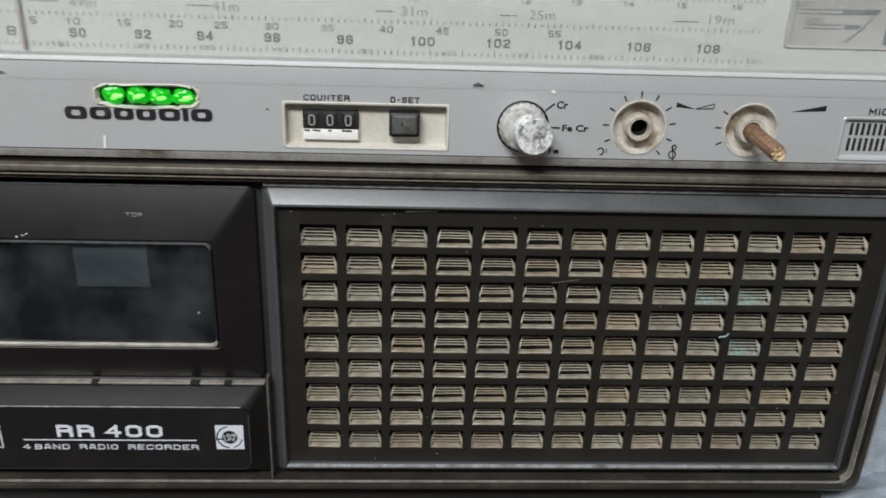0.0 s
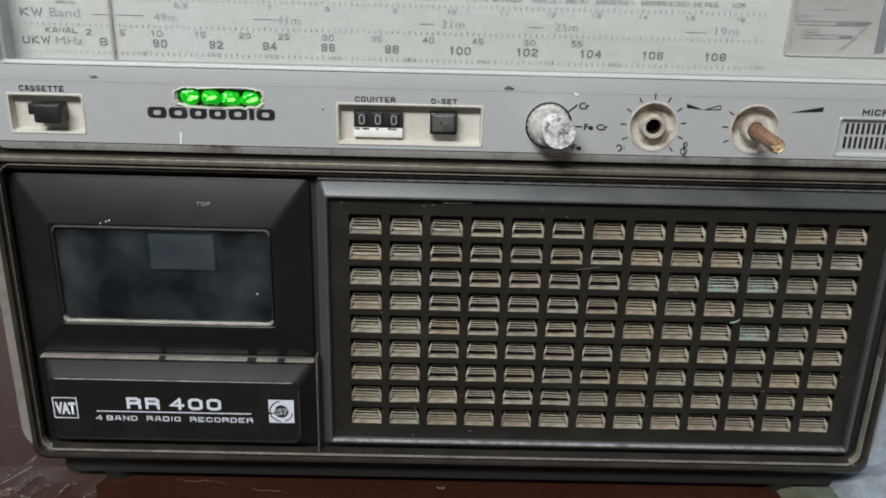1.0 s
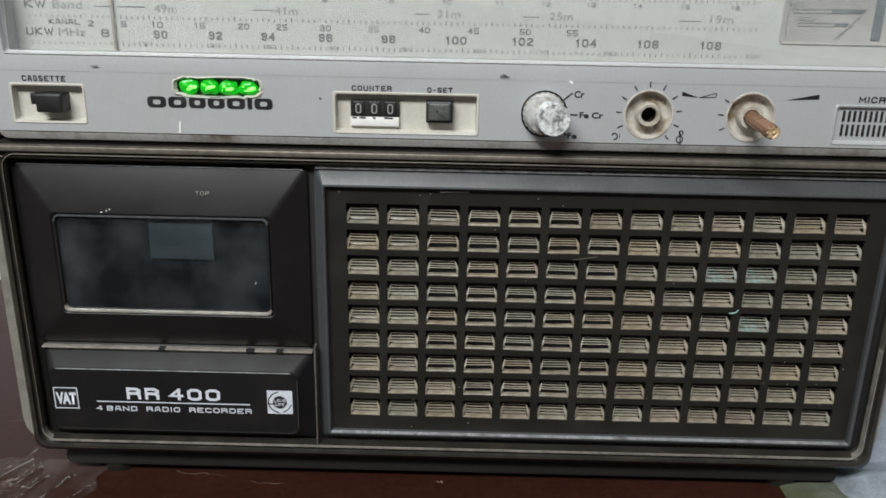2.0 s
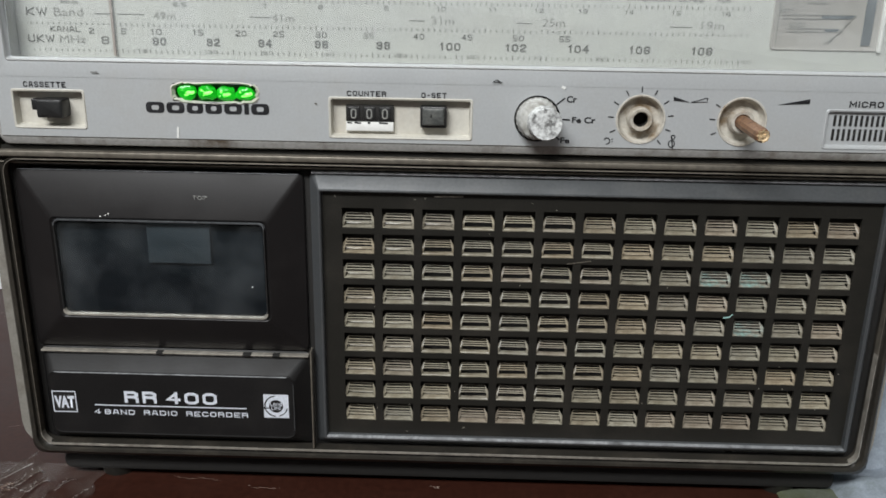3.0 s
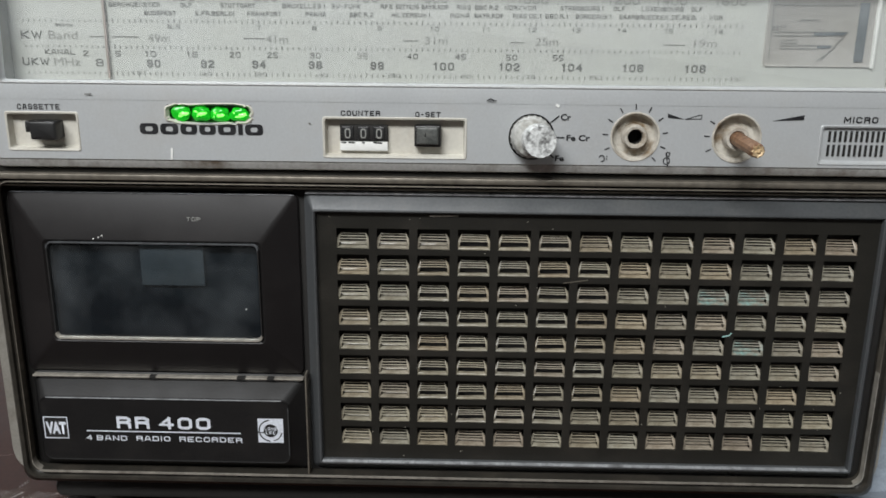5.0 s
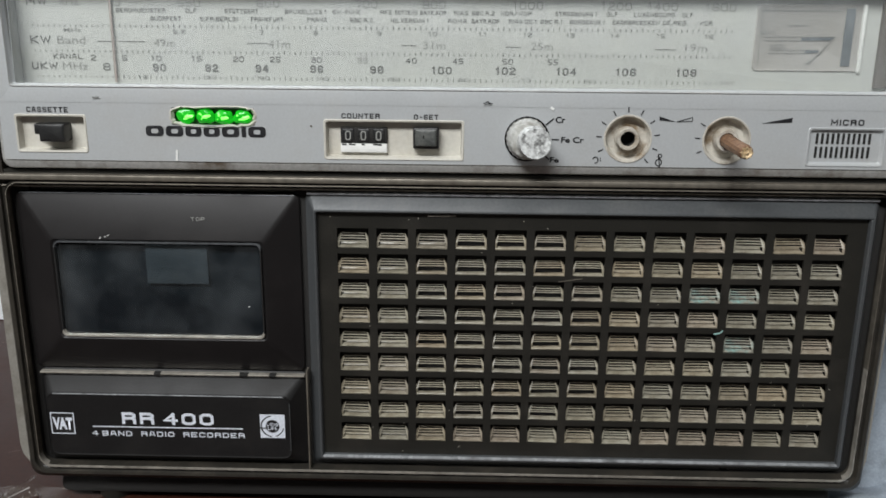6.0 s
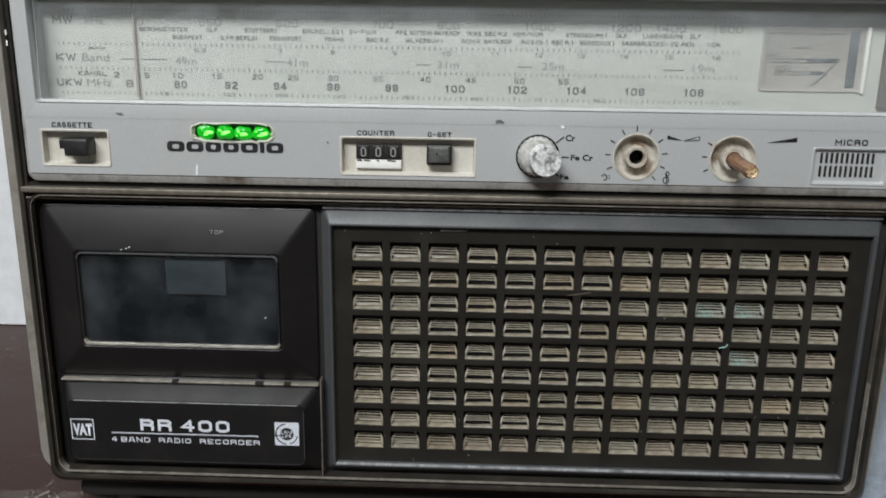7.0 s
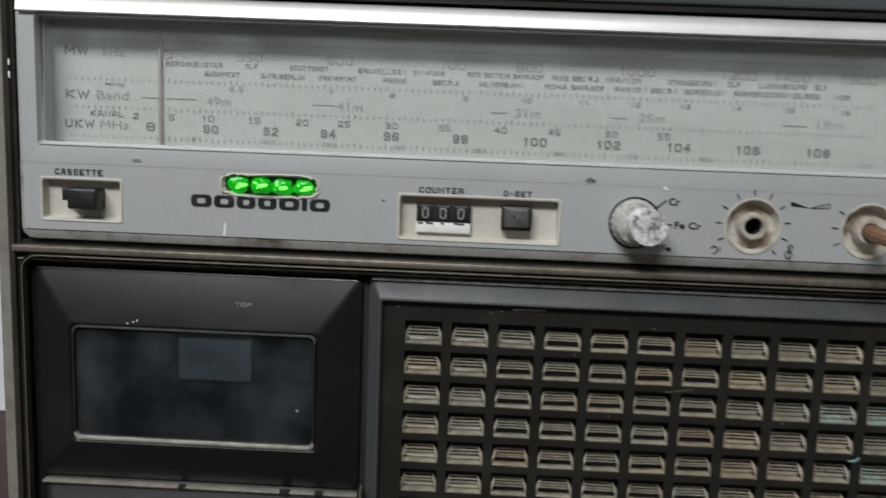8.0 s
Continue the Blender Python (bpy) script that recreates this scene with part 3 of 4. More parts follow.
KNOBS = ((0.0925, 0.1865), (0.1355, 0.1870), (0.1775, 0.1868))
HALF = 0.0106
holes = [CAS, CNT, MIC, LEDS] + [(x - HALF, x + HALF, z - HALF, z + HALF) for x, z in KNOBS]
P0, P1, PZ0, PZ1 = -0.1348, 0.2512, 0.1750, 0.2001
bm = bmesh.new()
punched(bm, [P0, P1] + [v for h in holes for v in h[:2]], [PZ0, PZ1] + [v for h in holes for v in h[2:]], 0.0, holes)
panel = part("control_panel", bm, SILVER, radio, "brushed silver control strip", smooth=20)
part("panel_edge", loft(bmesh.new(), [(P0, P1, PZ0, PZ1, 0.0, (0.0, 0.0006)), (P0 - 0.0005, P1 + 0.0004, PZ0 - 0.0005, PZ1, 0.0006, (0.0, 0.0010)), (P0 - 0.0012, P1 + 0.0010, PZ0 - 0.0012, PZ1, 0.0006, (0.0, 0.0020)), (P0 - 0.0020, P1 + 0.0018, PZ0 - 0.0036, PZ1, 0.0016, (0.0, 0.0040)),
     (P0 - 0.0024, P1 + 0.0022, PZ0 - 0.0042, PZ1, 0.0030, (0.0, 0.0045)), (P0 - 0.0024, P1 + 0.0022, PZ0 - 0.0044, PZ1, 0.0090, (0.0, 0.0045))], end=False), SILVER_WORN, panel, "tarnished brown-stained lower edge")


for x, z in KNOBS:
    bm = bmesh.new()
    n = 40
    sq, ci = [], []
    for k in range(n):
        a = 2 * math.pi * k / n
        c, s = math.cos(a), math.sin(a)
        f = HALF / max(abs(c), abs(s))
        sq.append(bm.verts.new((x + f * c, 0, z + f * s)))
        ci.append(bm.verts.new((x + 0.0096 * c, 0, z + 0.0096 * s)))
    for i in range(n):
        bm.faces.new((sq[i], sq[(i + 1) % n], ci[(i + 1) % n], ci[i]))
    part("knob_surround", bm, SILVER, panel)


def pocket(name, r, material, depth=0.003, lip=0.0008, parent=None):
    x0, x1, z0, z1 = r
    e = lip
    return part(name, loft(bmesh.new(), [(x0 - e, x1 + e, z0 - e, z1 + e, 0.0002, 0.0012), (x0 - e * 0.4, x1 + e * 0.4, z0 - e * 0.4, z1 + e * 0.4, -0.0004, 0.001), (x0 + e * 0.4, x1 - e * 0.4, z0 + e * 0.4, z1 - e * 0.4, -0.0002, 0.001),
                (x0 + e * 1.2, x1 - e * 1.2, z0 + e * 1.4, z1 - e * 1.2, depth, 0.0008)]), material, parent or radio)


# cassette switch
slot = pocket("switch_recess", CAS, CREAM, 0.0034)
sw = part("cassette_switch", block(bmesh.new(), -0.1168, -0.1056, -0.0042, 0.0034, 0.1832, 0.1910, 0.0011, 0.0008), BUTTON, radio, "black slide switch")
part("thumb_ridge", block(bmesh.new(), -0.1196, -0.1160, -0.0020, 0.0030, 0.1862, 0.1908, 0.0006, 0.0004), BUTTON, sw)
words("CASSETTE", -0.1228, -0.1048, 0.1956, 0.1979, -0.00015, INK, panel, 0.04)
# tape counter and reset button
slot = pocket("counter_recess", CNT, CREAM, 0.0034)
counter = part("tape_counter", block(bmesh.new(), 0.0122, 0.0324, 0.0018, 0.0034, 0.1836, 0.1904, 0.0003, 0.0002), VOID, radio, "black three-digit tape counter")
part("counter_shelf", block(bmesh.new(), 0.0122, 0.0324, 0.0012, 0.0034, 0.1796, 0.1834, 0.0004, 0.0002), WHITE, radio)
for i in range(3):
    cx = 0.0155 + i * 0.0066
    drum = part("digit_drum", block(bmesh.new(), cx - 0.0026, cx + 0.0026, 0.0014, 0.0030, 0.1842, 0.1898, 0.0005, 0.0003), BUTTON, counter)
    print_caps("0", cx - 0.0012, cx + 0.0012, 0.1849, 0.1890, 0.0012, PALE_PRINT, drum, 0.12)
bm = bmesh.new()
for a, b in ((0.0128, 0.0148), (0.0158, 0.0186), (0.0214, 0.0226), (0.0262, 0.0300)):
    stroke(bm, (a, 0.1832), (b, 0.1830), 0.0006, 0.0011)
part("shelf_grime", bm, VOID, counter, smooth=0)
reset = part("reset_button", block(bmesh.new(), 0.0436, 0.0548, -0.0012, 0.0034, 0.1818, 0.1908, 0.0008, 0.0008), BUTTON, radio, "black reset button with a scuffed grey face")
part("button_face", block(bmesh.new(), 0.0446, 0.0538, -0.0024, 0.0, 0.1830, 0.1902, 0.0008, 0.0006), GREY_BUTTON, reset, "scuffed grey face")
part("scratch", stroke(bmesh.new(), (0.0482, 0.1862), (0.0484, 0.1878), 0.0005, -0.0025), VOID, reset, smooth=0)
words("COUNTER", 0.0130, 0.0294, 0.1944, 0.1966, -0.00015, INK, panel, 0.04)
words("0-SET", 0.0440, 0.0545, 0.1942, 0.1964, -0.00015, INK, panel, 0.04)
# microphone grille
mic = pocket("microphone_grille", MIC, SILVER, 0.0012)
for row, (z0, z1) in enumerate(((0.1858, 0.1903), (0.1798, 0.1846))):
    for i in range(11):
        x = 0.2160 + i * 0.00222
        part("slot", block(bmesh.new(), x - 0.0005, x + 0.0005, 0.0008, 0.0020, z0, z1, 0.0001, 0.0001), VOID, mic)
words("MICRO", 0.2205, 0.2345, 0.1937, 0.1963, -0.00015, INK, panel, 0.055)
# plain blocks where the maker's name stands
gx = -0.0718
for w in (0.0078, 0.0076, 0.0070, 0.0070, 0.0076, 0.0020, 0.0076):
    bm = bmesh.new()
    z0, z1 = 0.1858, 0.1904
    if w > 0.003:
        loft(bm, [(gx, gx + w, z0, z1, -0.00015, 0.0016), (gx + 0.0023, gx + w - 0.0023, z0 + 0.0013, z1 - 0.0013, -0.00015, 0.0008)], end=False)
    else:
        loft(bm, [(gx, gx + w, z0, z1, -0.00015, 0.0003)], end=True)
    part("mark_block", bm, INK, panel, smooth=0)
    gx += w + 0.0009

# green lamps in a ragged cut
bm = bmesh.new()
x0, x1, z0, z1 = LEDS
outer, mid, inner = [], [], []
n = 56
for k in range(n):
    a = 2 * math.pi * k / n
    c, s = math.cos(a), math.sin(a)
    ex, ez = (x1 - x0) / 2, (z1 - z0) / 2
    px, pz = ex * abs(c) ** 0.35 * (1 if c > 0 else -1), ez * abs(s) ** 0.6 * (1 if s > 0 else -1)
    j = 0.0009 * noise.noise((k * 0.7, 3.0, 0)) + 0.0004 * noise.noise((k * 2.1, 8.0, 0))
    mx, mz = (x0 + x1) / 2, (z0 + z1) / 2
    outer.append(bm.verts.new((mx + px * 1.06 + j * c, -0.0001, mz + pz * 1.22 + j * s)))
    mid.append(bm.verts.new((mx + px * 1.02 + j * c, -0.0005, mz + pz * 1.10 + j * s * 1.5)))
    inner.append(bm.verts.new((mx + px * 0.96 + j * c, 0.0012, mz + pz * 0.92 + j * s * 1.5)))
for a, b in ((outer, mid), (mid, inner)):
    for i in range(n):
        bm.faces.new((a[i], a[(i + 1) % n], b[(i + 1) % n], b[i]))
lamp = part("lamp_cutout", bm, CREAM, radio, "ragged cut rim round the green lamps")
part("lamp_well", loft(bmesh.new(), [(x0, x1, z0, z1, 0.0010, 0.002), (x0 + 0.001, x1 - 0.001, z0 + 0.0006, z1 - 0.0006, 0.0032, 0.002)]), LED_WELL, lamp)
def uneven_blob(at, size, tilt, rough, seed):
    """A small blob of moulded resin with a lumpy surface."""
    b = bmesh.new()
    bmesh.ops.create_uvsphere(b, u_segments=20, v_segments=12, radius=1.0)
    for v in b.verts:
        v.co *= 1 + rough * noise.noise(v.co * 1.6 + Vector((seed, 0, 0))) + rough * 0.5 * noise.noise(v.co * 3.7 + Vector((0, seed, 0)))
    b.transform(Matrix.LocRotScale(at, Euler((0, tilt, 0)), size))
    return b


for i, dz in enumerate((0.0003, 0.0004, -0.0002, 0.0)):
    cx, cz = -0.0541 + i * 0.0081, 0.1942 + dz
    lens = part("green_lamp", uneven_blob(Vector((cx, 0.0016, cz)), (0.0042, 0.0018, 0.0031), 0.12, 0.30, 3.1 * i), LED, lamp, "lit green lamp")
    part("lamp_core", uneven_blob(Vector((cx + (0.0008, 0.0004, -0.0002, 0.0009)[i], 0.0002, cz - 0.0003)), (0.0022, 0.0006, 0.0009), -0.25, 0.5, 7.7 * i + 1), LED_CORE, lens)
    part("lamp_core", uneven_blob(Vector((cx - 0.0016, 0.0004, cz + 0.0008)), (0.0009, 0.0006, 0.0005), 0.3, 0.5, 5.3 * i + 2), LED_CORE, lens)

# tape selector knob
kx, kz = KNOBS[0]
knob = part("selector_knob", lathe(bmesh.new(), kx, kz, [(0.0091, 0.0040), (0.0090, -0.0010), (0.0080, -0.0060), (0.0074, -0.0070), (0.0060, -0.0074)], 44, teeth=0.035), KNOB_GREY, radio, "chipped grey-white ribbed knob")
part("cap", lathe(bmesh.new(), kx + 0.0012, kz - 0.0002, [(0.0069, -0.0060), (0.0068, -0.0130), (0.0064, -0.0139), (0.0046, -0.0137), (0.0028, -0.0140), (0.0008, -0.0138)], 36, tilt=(-0.10, 0.0), teeth=0.035), CHALKY, knob)
# Dark ring paints the deep shade in the gap round the knob.
part("gap_shade", lathe(bmesh.new(), kx, kz, [(0.0096, -0.0002), (0.0094, -0.0002), (0.0093, 0.0030), (0.0070, 0.0032)], 40, close=False), VOID, knob)
words("Cr", 0.1043, 0.1085, 0.1934, 0.1962, -0.00015, INK, panel, 0.03)
words("Fe Cr", 0.1070, 0.1168, 0.1850, 0.1876, -0.00015, INK, panel, 0.03)
words("Fe", 0.1026, 0.1065, 0.1764, 0.1789, -0.00015, INK, panel, 0.03)
bm = bmesh.new()
stroke(bm, (0.1002, 0.1925), (0.1036, 0.1953), 0.0006, -0.0002)
stroke(bm, (0.1030, 0.1864), (0.1062, 0.1863), 0.0006, -0.0002)
stroke(bm, (0.0996, 0.1800), (0.1022, 0.1778), 0.0006, -0.0002)
# tone and volume: bare dished wells
for i, (cx, cz) in enumerate(KNOBS[1:]):
    well = part("tone_well" if i == 0 else "volume_well", lathe(bmesh.new(), cx, cz, [(0.0104, 0.0001), (0.0101, -0.0004), (0.0096, -0.0003), (0.0088, 0.0032), (0.0082, 0.0038), (0.0052, 0.0038), (0.0049, -0.0008), (0.0045, -0.0014), (0.0034, -0.0012), (0.0030, 0.0)], 40, close=False), GRIMY, radio, "bare cream well without its knob")
    part("bore", lathe(bmesh.new(), cx, cz, [(0.0031, -0.0002), (0.0030, 0.0060)], 24), VOID, well)
    for k, deg in enumerate(range(-48, 232, 28)):
        a = radians(deg)
        if i == 1 and deg not in (176, 204, 148):
            continue
        stroke(bm, (cx + 0.0113 * math.cos(a), cz + 0.0113 * math.sin(a)), (cx + 0.0136 * math.cos(a), cz + 0.0136 * math.sin(a)), 0.0005, -0.0002)
part("tick_marks", bm, INK, panel, smooth=0)
shaft = part("volume_shaft", lathe(bmesh.new(), KNOBS[2][0], KNOBS[2][1], [(0.0029, 0.004), (0.0030, -0.001), (0.0029, -0.014), (0.0030, -0.0235), (0.0029, -0.0255), (0.0026, -0.0262)], 24, tilt=(0.0, 0.05), teeth=0.05), RUST, radio, "bare rusty brass volume shaft")
part("shaft_end", lathe(bmesh.new(), KNOBS[2][0], KNOBS[2][1], [(0.0028, -0.0256), (0.0025, -0.0270), (0.0012, -0.0266), (0.0004, -0.0274)], 16, tilt=(0.0, 0.05), teeth=0.25), BRASS, shaft, "cut brass end")
# printed wedges and clefs
bm = bmesh.new()
flat(bm, [(0.1483, 0.1968), (0.1483, 0.1951), (0.1552, 0.1945)], -0.0002)
for a, b in (((0.1556, 0.1945), (0.1622, 0.1965)), ((0.1622, 0.1965), (0.1622, 0.1948)), ((0.1622, 0.1948), (0.1556, 0.1945))):
    stroke(bm, a, b, 0.0003, -0.0002)
part("tone_wedge", bm, INK, panel, smooth=0)
part("volume_wedge", flat(bmesh.new(), [(0.1912, 0.1942), (0.2042, 0.1968), (0.2042, 0.1948)], -0.0002), INK, panel, smooth=0)
bm = bmesh.new()
for k in range(10):
    a0, a1 = radians(160 - k * 26), radians(160 - (k + 1) * 26)
    stroke(bm, (0.1221 + 0.0012 * math.cos(a0), 0.1778 + 0.0013 * math.sin(a0)), (0.1221 + 0.0012 * math.cos(a1), 0.1778 + 0.0013 * math.sin(a1)), 0.0005, -0.0002)
for z in (0.1786, 0.1776):
    stroke(bm, (0.1240, z), (0.1245, z), 0.0005, -0.0002)
part("bass_clef", bm, INK, panel, smooth=0)
bm = bmesh.new()
for cx, cz, r in ((0.1492, 0.1771, 0.0013), (0.1496, 0.1799, 0.0008)):
    for k in range(12):
        a0, a1 = radians(k * 30), radians(k * 30 + 30)
        stroke(bm, (cx + r * math.cos(a0), cz + 1.1 * r * math.sin(a0)), (cx + r * math.cos(a1), cz + 1.1 * r * math.sin(a1)), 0.00045, -0.0002)
stroke(bm, (0.1498, 0.1748), (0.1490, 0.1806), 0.0004, -0.0002)
part("treble_clef", bm, INK, panel, smooth=0)

# ---- dial ----
def leaning_pane(x0, x1, z0, z1, y, thick):
    """A thin pane whose top falls back into the dial."""
    b = block(bmesh.new(), x0, x1, y, y + thick, z0, z1, 0.0002, 0.001)
    for v in b.verts:
        v.co.y += (v.co.z - z0) * PANE_LEAN
    return b


DY = 0.0120
dial = part("dial_scale", block(bmesh.new(), -0.1290, 0.2490, DY, DY + 0.002, 0.2050, 0.2545, 0.0002), DIAL, radio, "pale translucent tuning scale")
pane = part("dial_pane", leaning_pane(-0.1279, 0.2467, 0.2075, 0.2527, 0.0019, 0.0006), PANE, radio, "clear pane over the tuning scale")
pane.visible_shadow = False
T = DY - 0.0002
FM = (("90", -0.0680), ("92", -0.0450), ("94", -0.0230), ("96", 0.0010), ("98", 0.0272), ("100", 0.0555), ("102", 0.0832), ("104", 0.1095), ("106", 0.1352), ("108", 0.1612))
for s, x in FM:
    w = 0.00143 * len(s)
    words(s, x - w, x + w, 0.2126, 0.2159, T, PRINT, dial, 0.05)
CH = (("2", -0.0967), ("5", -0.0830), ("10", -0.0690), ("15", -0.0512), ("20", -0.0330), ("25", -0.0170), ("30", 0.0010), ("35", 0.0210), ("40", 0.0422), ("45", 0.0625), ("50", 0.0840), ("55", 0.1035))
for s, x in CH:
    w = 0.00115 * len(s)
    words(s, x - w, x + w, 0.2170, 0.2194, T, PRINT if s not in ("35",) else PALE_PRINT, dial, 0.02)
for s, x in (("15", -0.0755), ("20", -0.0455), ("30", -0.0220), ("40", 0.0040), ("50", 0.0350), ("60", 0.0650), ("70", 0.0920), ("80", 0.1200), ("100", 0.1800)):
    words(s, x - 0.0022, x + 0.0022, 0.2095, 0.2110, T, PALE_PRINT, dial, 0.02)
words("KANAL", -0.1142, -0.1012, 0.2176, 0.2198, T, PRINT, dial, 0.02)
words("UKW", -0.1242, -0.1128, 0.2130, 0.2162, T, PRINT, dial, 0.03)
words("MHz", -0.1106, -0.0995, 0.2130, 0.2162, T, PALE_PRINT, dial, 0.0)
words("8", -0.0928, -0.0895, 0.2128, 0.2160, T, PRINT, dial, 0.02)
words("MHz", -0.1085, -0.1010, 0.2292, 0.2306, T, PALE_PRINT, dial, 0.02)
words("KW", -0.1236, -0.1146, 0.2240, 0.2274, T, PRINT, dial, 0.03)
words("Band", -0.1118, -0.0995, 0.2240, 0.2274, T, PALE_PRINT, dial, 0.0)
words("MW", -0.1236, -0.1146, 0.2402, 0.2436, T, PRINT, dial, 0.03)
words("kHz", -0.1090, -0.1008, 0.2402, 0.2436, T, PALE_PRINT, dial, 0.0)
for s, x in (("49m", -0.0650), ("41m", -0.0150), ("31m", 0.0522), ("25m", 0.0985), ("19m", 0.1645)):
    words(s, x - 0.0047, x + 0.0047, 0.2232, 0.2264, T, PALE_PRINT, dial, 0.0)
for s, x in (("6,5", -0.0582), ("7", -0.0225), ("8", 0.0010), ("9", 0.0285), ("10", 0.0515), ("11", 0.0730), ("12", 0.0922), ("13", 0.1105), ("14", 0.1295), ("15", 0.1490), ("16", 0.1695)):
    w = 0.0009 * len(s)
    words(s, x - w, x + w, 0.2286, 0.2304, T, PRINT, dial, 0.01)
for s, x in (("0", -0.0845), ("550", -0.0532), ("600", -0.0190), ("700", 0.0230), ("800", 0.0520), ("1000", 0.0920), ("1200", 0.1295), ("1400", 0.1490), ("1600", 0.1735)):
    w = 0.0016 * len(s)
    words(s, x - w, x + w, 0.2400, 0.2432, T, PALE_PRINT, dial, -0.01)
UP = (("BEROMUENSTER", -0.0850, -0.0635), ("DLF", -0.0548, -0.0500), ("STUTTGART", -0.0380, -0.0235), ("BRUXELLES 1", -0.0120, 0.0060), ("SW-FUNK", 0.0085, 0.0205), ("RFE", 0.0290, 0.0340), ("SOTTENS", 0.0352, 0.0448), ("BAYR.RDF", 0.0460, 0.0572), ("RIAS", 0.0605, 0.0665), ("BBC R.2", 0.0682, 0.0778), ("NDR/WDR", 0.0805, 0.0935), ("STRASBOURG 1", 0.1035, 0.1215), ("DLF", 0.1255, 0.1302), ("LUXEMBOURG", 0.1370, 0.1542), ("DLF", 0.1575, 0.1620))
LOW = (("BUDAPEST", -0.0702, -0.0570), ("S.FR.BERLIN", -0.0488, -0.0325), ("FRANKFURT", -0.0268, -0.0128), ("PRAHA", -0.0025, 0.0060), ("BBC R.2", 0.0160, 0.0258), ("HILVERSUM 1", 0.0335, 0.0498), ("ROMA", 0.0580, 0.0660), ("BAYR.RDF", 0.0680, 0.0800), ("RIAS DE.1", 0.0840, 0.0960), ("BBC R.1", 0.0975, 0.1070), ("BORDEAUX 1", 0.1100, 0.1250), ("SAARBRUECKEN", 0.1280, 0.1480), ("DE.REG.", 0.1495, 0.1600), ("WDR", 0.1650, 0.1705))
for row, z in ((UP, 0.2374), (LOW, 0.2341)):
    for s, a, b in row:
        words(s, a, b, z, z + 0.0018, T, PRINT, dial, 0.02)
bm, bm2 = bmesh.new(), bmesh.new()
for k in range(112):
    x = -0.0840 + k * 0.00237
    stroke(bm2, (x, 0.2310), (x, 0.2323 if k % 5 else 0.2327), 0.00042, T)
    stroke(bm2, (x, 0.2203), (x, 0.2215 if k % 5 else 0.2219), 0.00042, T)
    stroke(bm2, (x, 0.2092), (x, 0.2106 if k % 5 else 0.2111), 0.00042, T)
for k in range(16):
    x = -0.1220 + k * 0.00237
    for z in (0.2206, 0.2096, 0.2312):
        stroke(bm2, (x, z), (x, z + 0.0009), 0.00042, T)
for k in range(150):
    x = -0.1200 + k * 0.0020
    stroke(bm2, (x, 0.2458), (x, 0.2470), 0.0004, T)
for a, b, z in ((-0.0850, -0.0735, 0.2252), (-0.0290, -0.0200, 0.2249), (0.0380, 0.0445, 0.2246), (0.0830, 0.0895, 0.2243), (0.1470, 0.1560, 0.2239), (-0.0945, -0.0880, 0.2252)):
    stroke(bm, (a, z), (b, z), 0.0003, T)
part("scale_ticks", bm2, TICK_PRINT, dial, smooth=0)
part("band_lines", bm, PRINT, dial, smooth=0)
part("tuning_pointer", block(bmesh.new(), -0.0875, -0.0864, 0.0102, 0.0110, 0.2080, 0.2500, 0.0002), NEEDLE, radio, "thin reddish tuning pointer")
# Added dark block paints the shade at the right end of the scale.
part("shaded_dial_end", block(bmesh.new(), 0.2412, 0.2466, 0.0098, DY, 0.2086, 0.2510, 0.001), SHADED_END, dial)
# battery meter
MX0, MX1, MZ0, MZ1 = 0.1888, 0.2346, 0.2154, 0.2432
meter = part("battery_meter", loft(bmesh.new(), [(MX0, MX1, MZ0, MZ1, DY + 0.001, 0.002), (MX0, MX1, MZ0, MZ1, DY - 0.0004, 0.002), (MX0 + 0.0004, MX1 - 0.0004, MZ0 + 0.0004, MZ1 - 0.0004, DY - 0.0007, 0.0018), (MX0 + 0.0010, MX1 - 0.0016, MZ0 + 0.0010, MZ1 - 0.0010, DY - 0.0004, 0.001)]), METER_GREY, radio, "small battery meter set in the dial")
part("pointer_well", block(bmesh.new(), 0.2262, 0.2300, DY - 0.0010, DY, 0.2178, 0.2415, 0.0002), METER_BLUE, meter)
part("bright_strip", block(bmesh.new(), 0.2331, 0.2347, DY - 0.0016, DY + 0.001, 0.2150, 0.2432, 0.0005, 0.0006), WHITE, meter)
M = DY - 0.0008
bm = bmesh.new()
flat(bm, [(0.2085, 0.2296), (0.2225, 0.2298), (0.2205, 0.2284), (0.2085, 0.2282)], M)
flat(bm, [(0.2105, 0.2244), (0.2165, 0.2244), (0.2158, 0.2232), (0.2105, 0.2231)], M)
part("meter_bars", bm, METER_BLUE, meter, smooth=0)
bm = bmesh.new()
for a, b in (((0.1915, 0.2297), (0.2225, 0.2298)), ((0.1925, 0.2283), (0.2085, 0.2283)), ((0.1950, 0.2243), (0.2105, 0.2244)), ((0.1950, 0.2231), (0.2105, 0.2231)), ((0.2225, 0.2298), (0.2125, 0.2182)), ((0.2180, 0.2236), (0.2110, 0.2182)), ((0.2020, 0.2345), (0.2105, 0.2345)), ((0.1910, 0.2405), (0.2245, 0.2405)), ((0.1910, 0.2180), (0.1910, 0.2405))):
    stroke(bm, a, b, 0.0003, M)
part("meter_lines", bm, TICK_PRINT, meter, smooth=0)
words("BATT.", 0.1910, 0.1975, 0.2306, 0.2322, M, TICK_PRINT, meter, 0.02)
words("ACCU", 0.1955, 0.2020, 0.2250, 0.2268, M, TICK_PRINT, meter, 0.02)

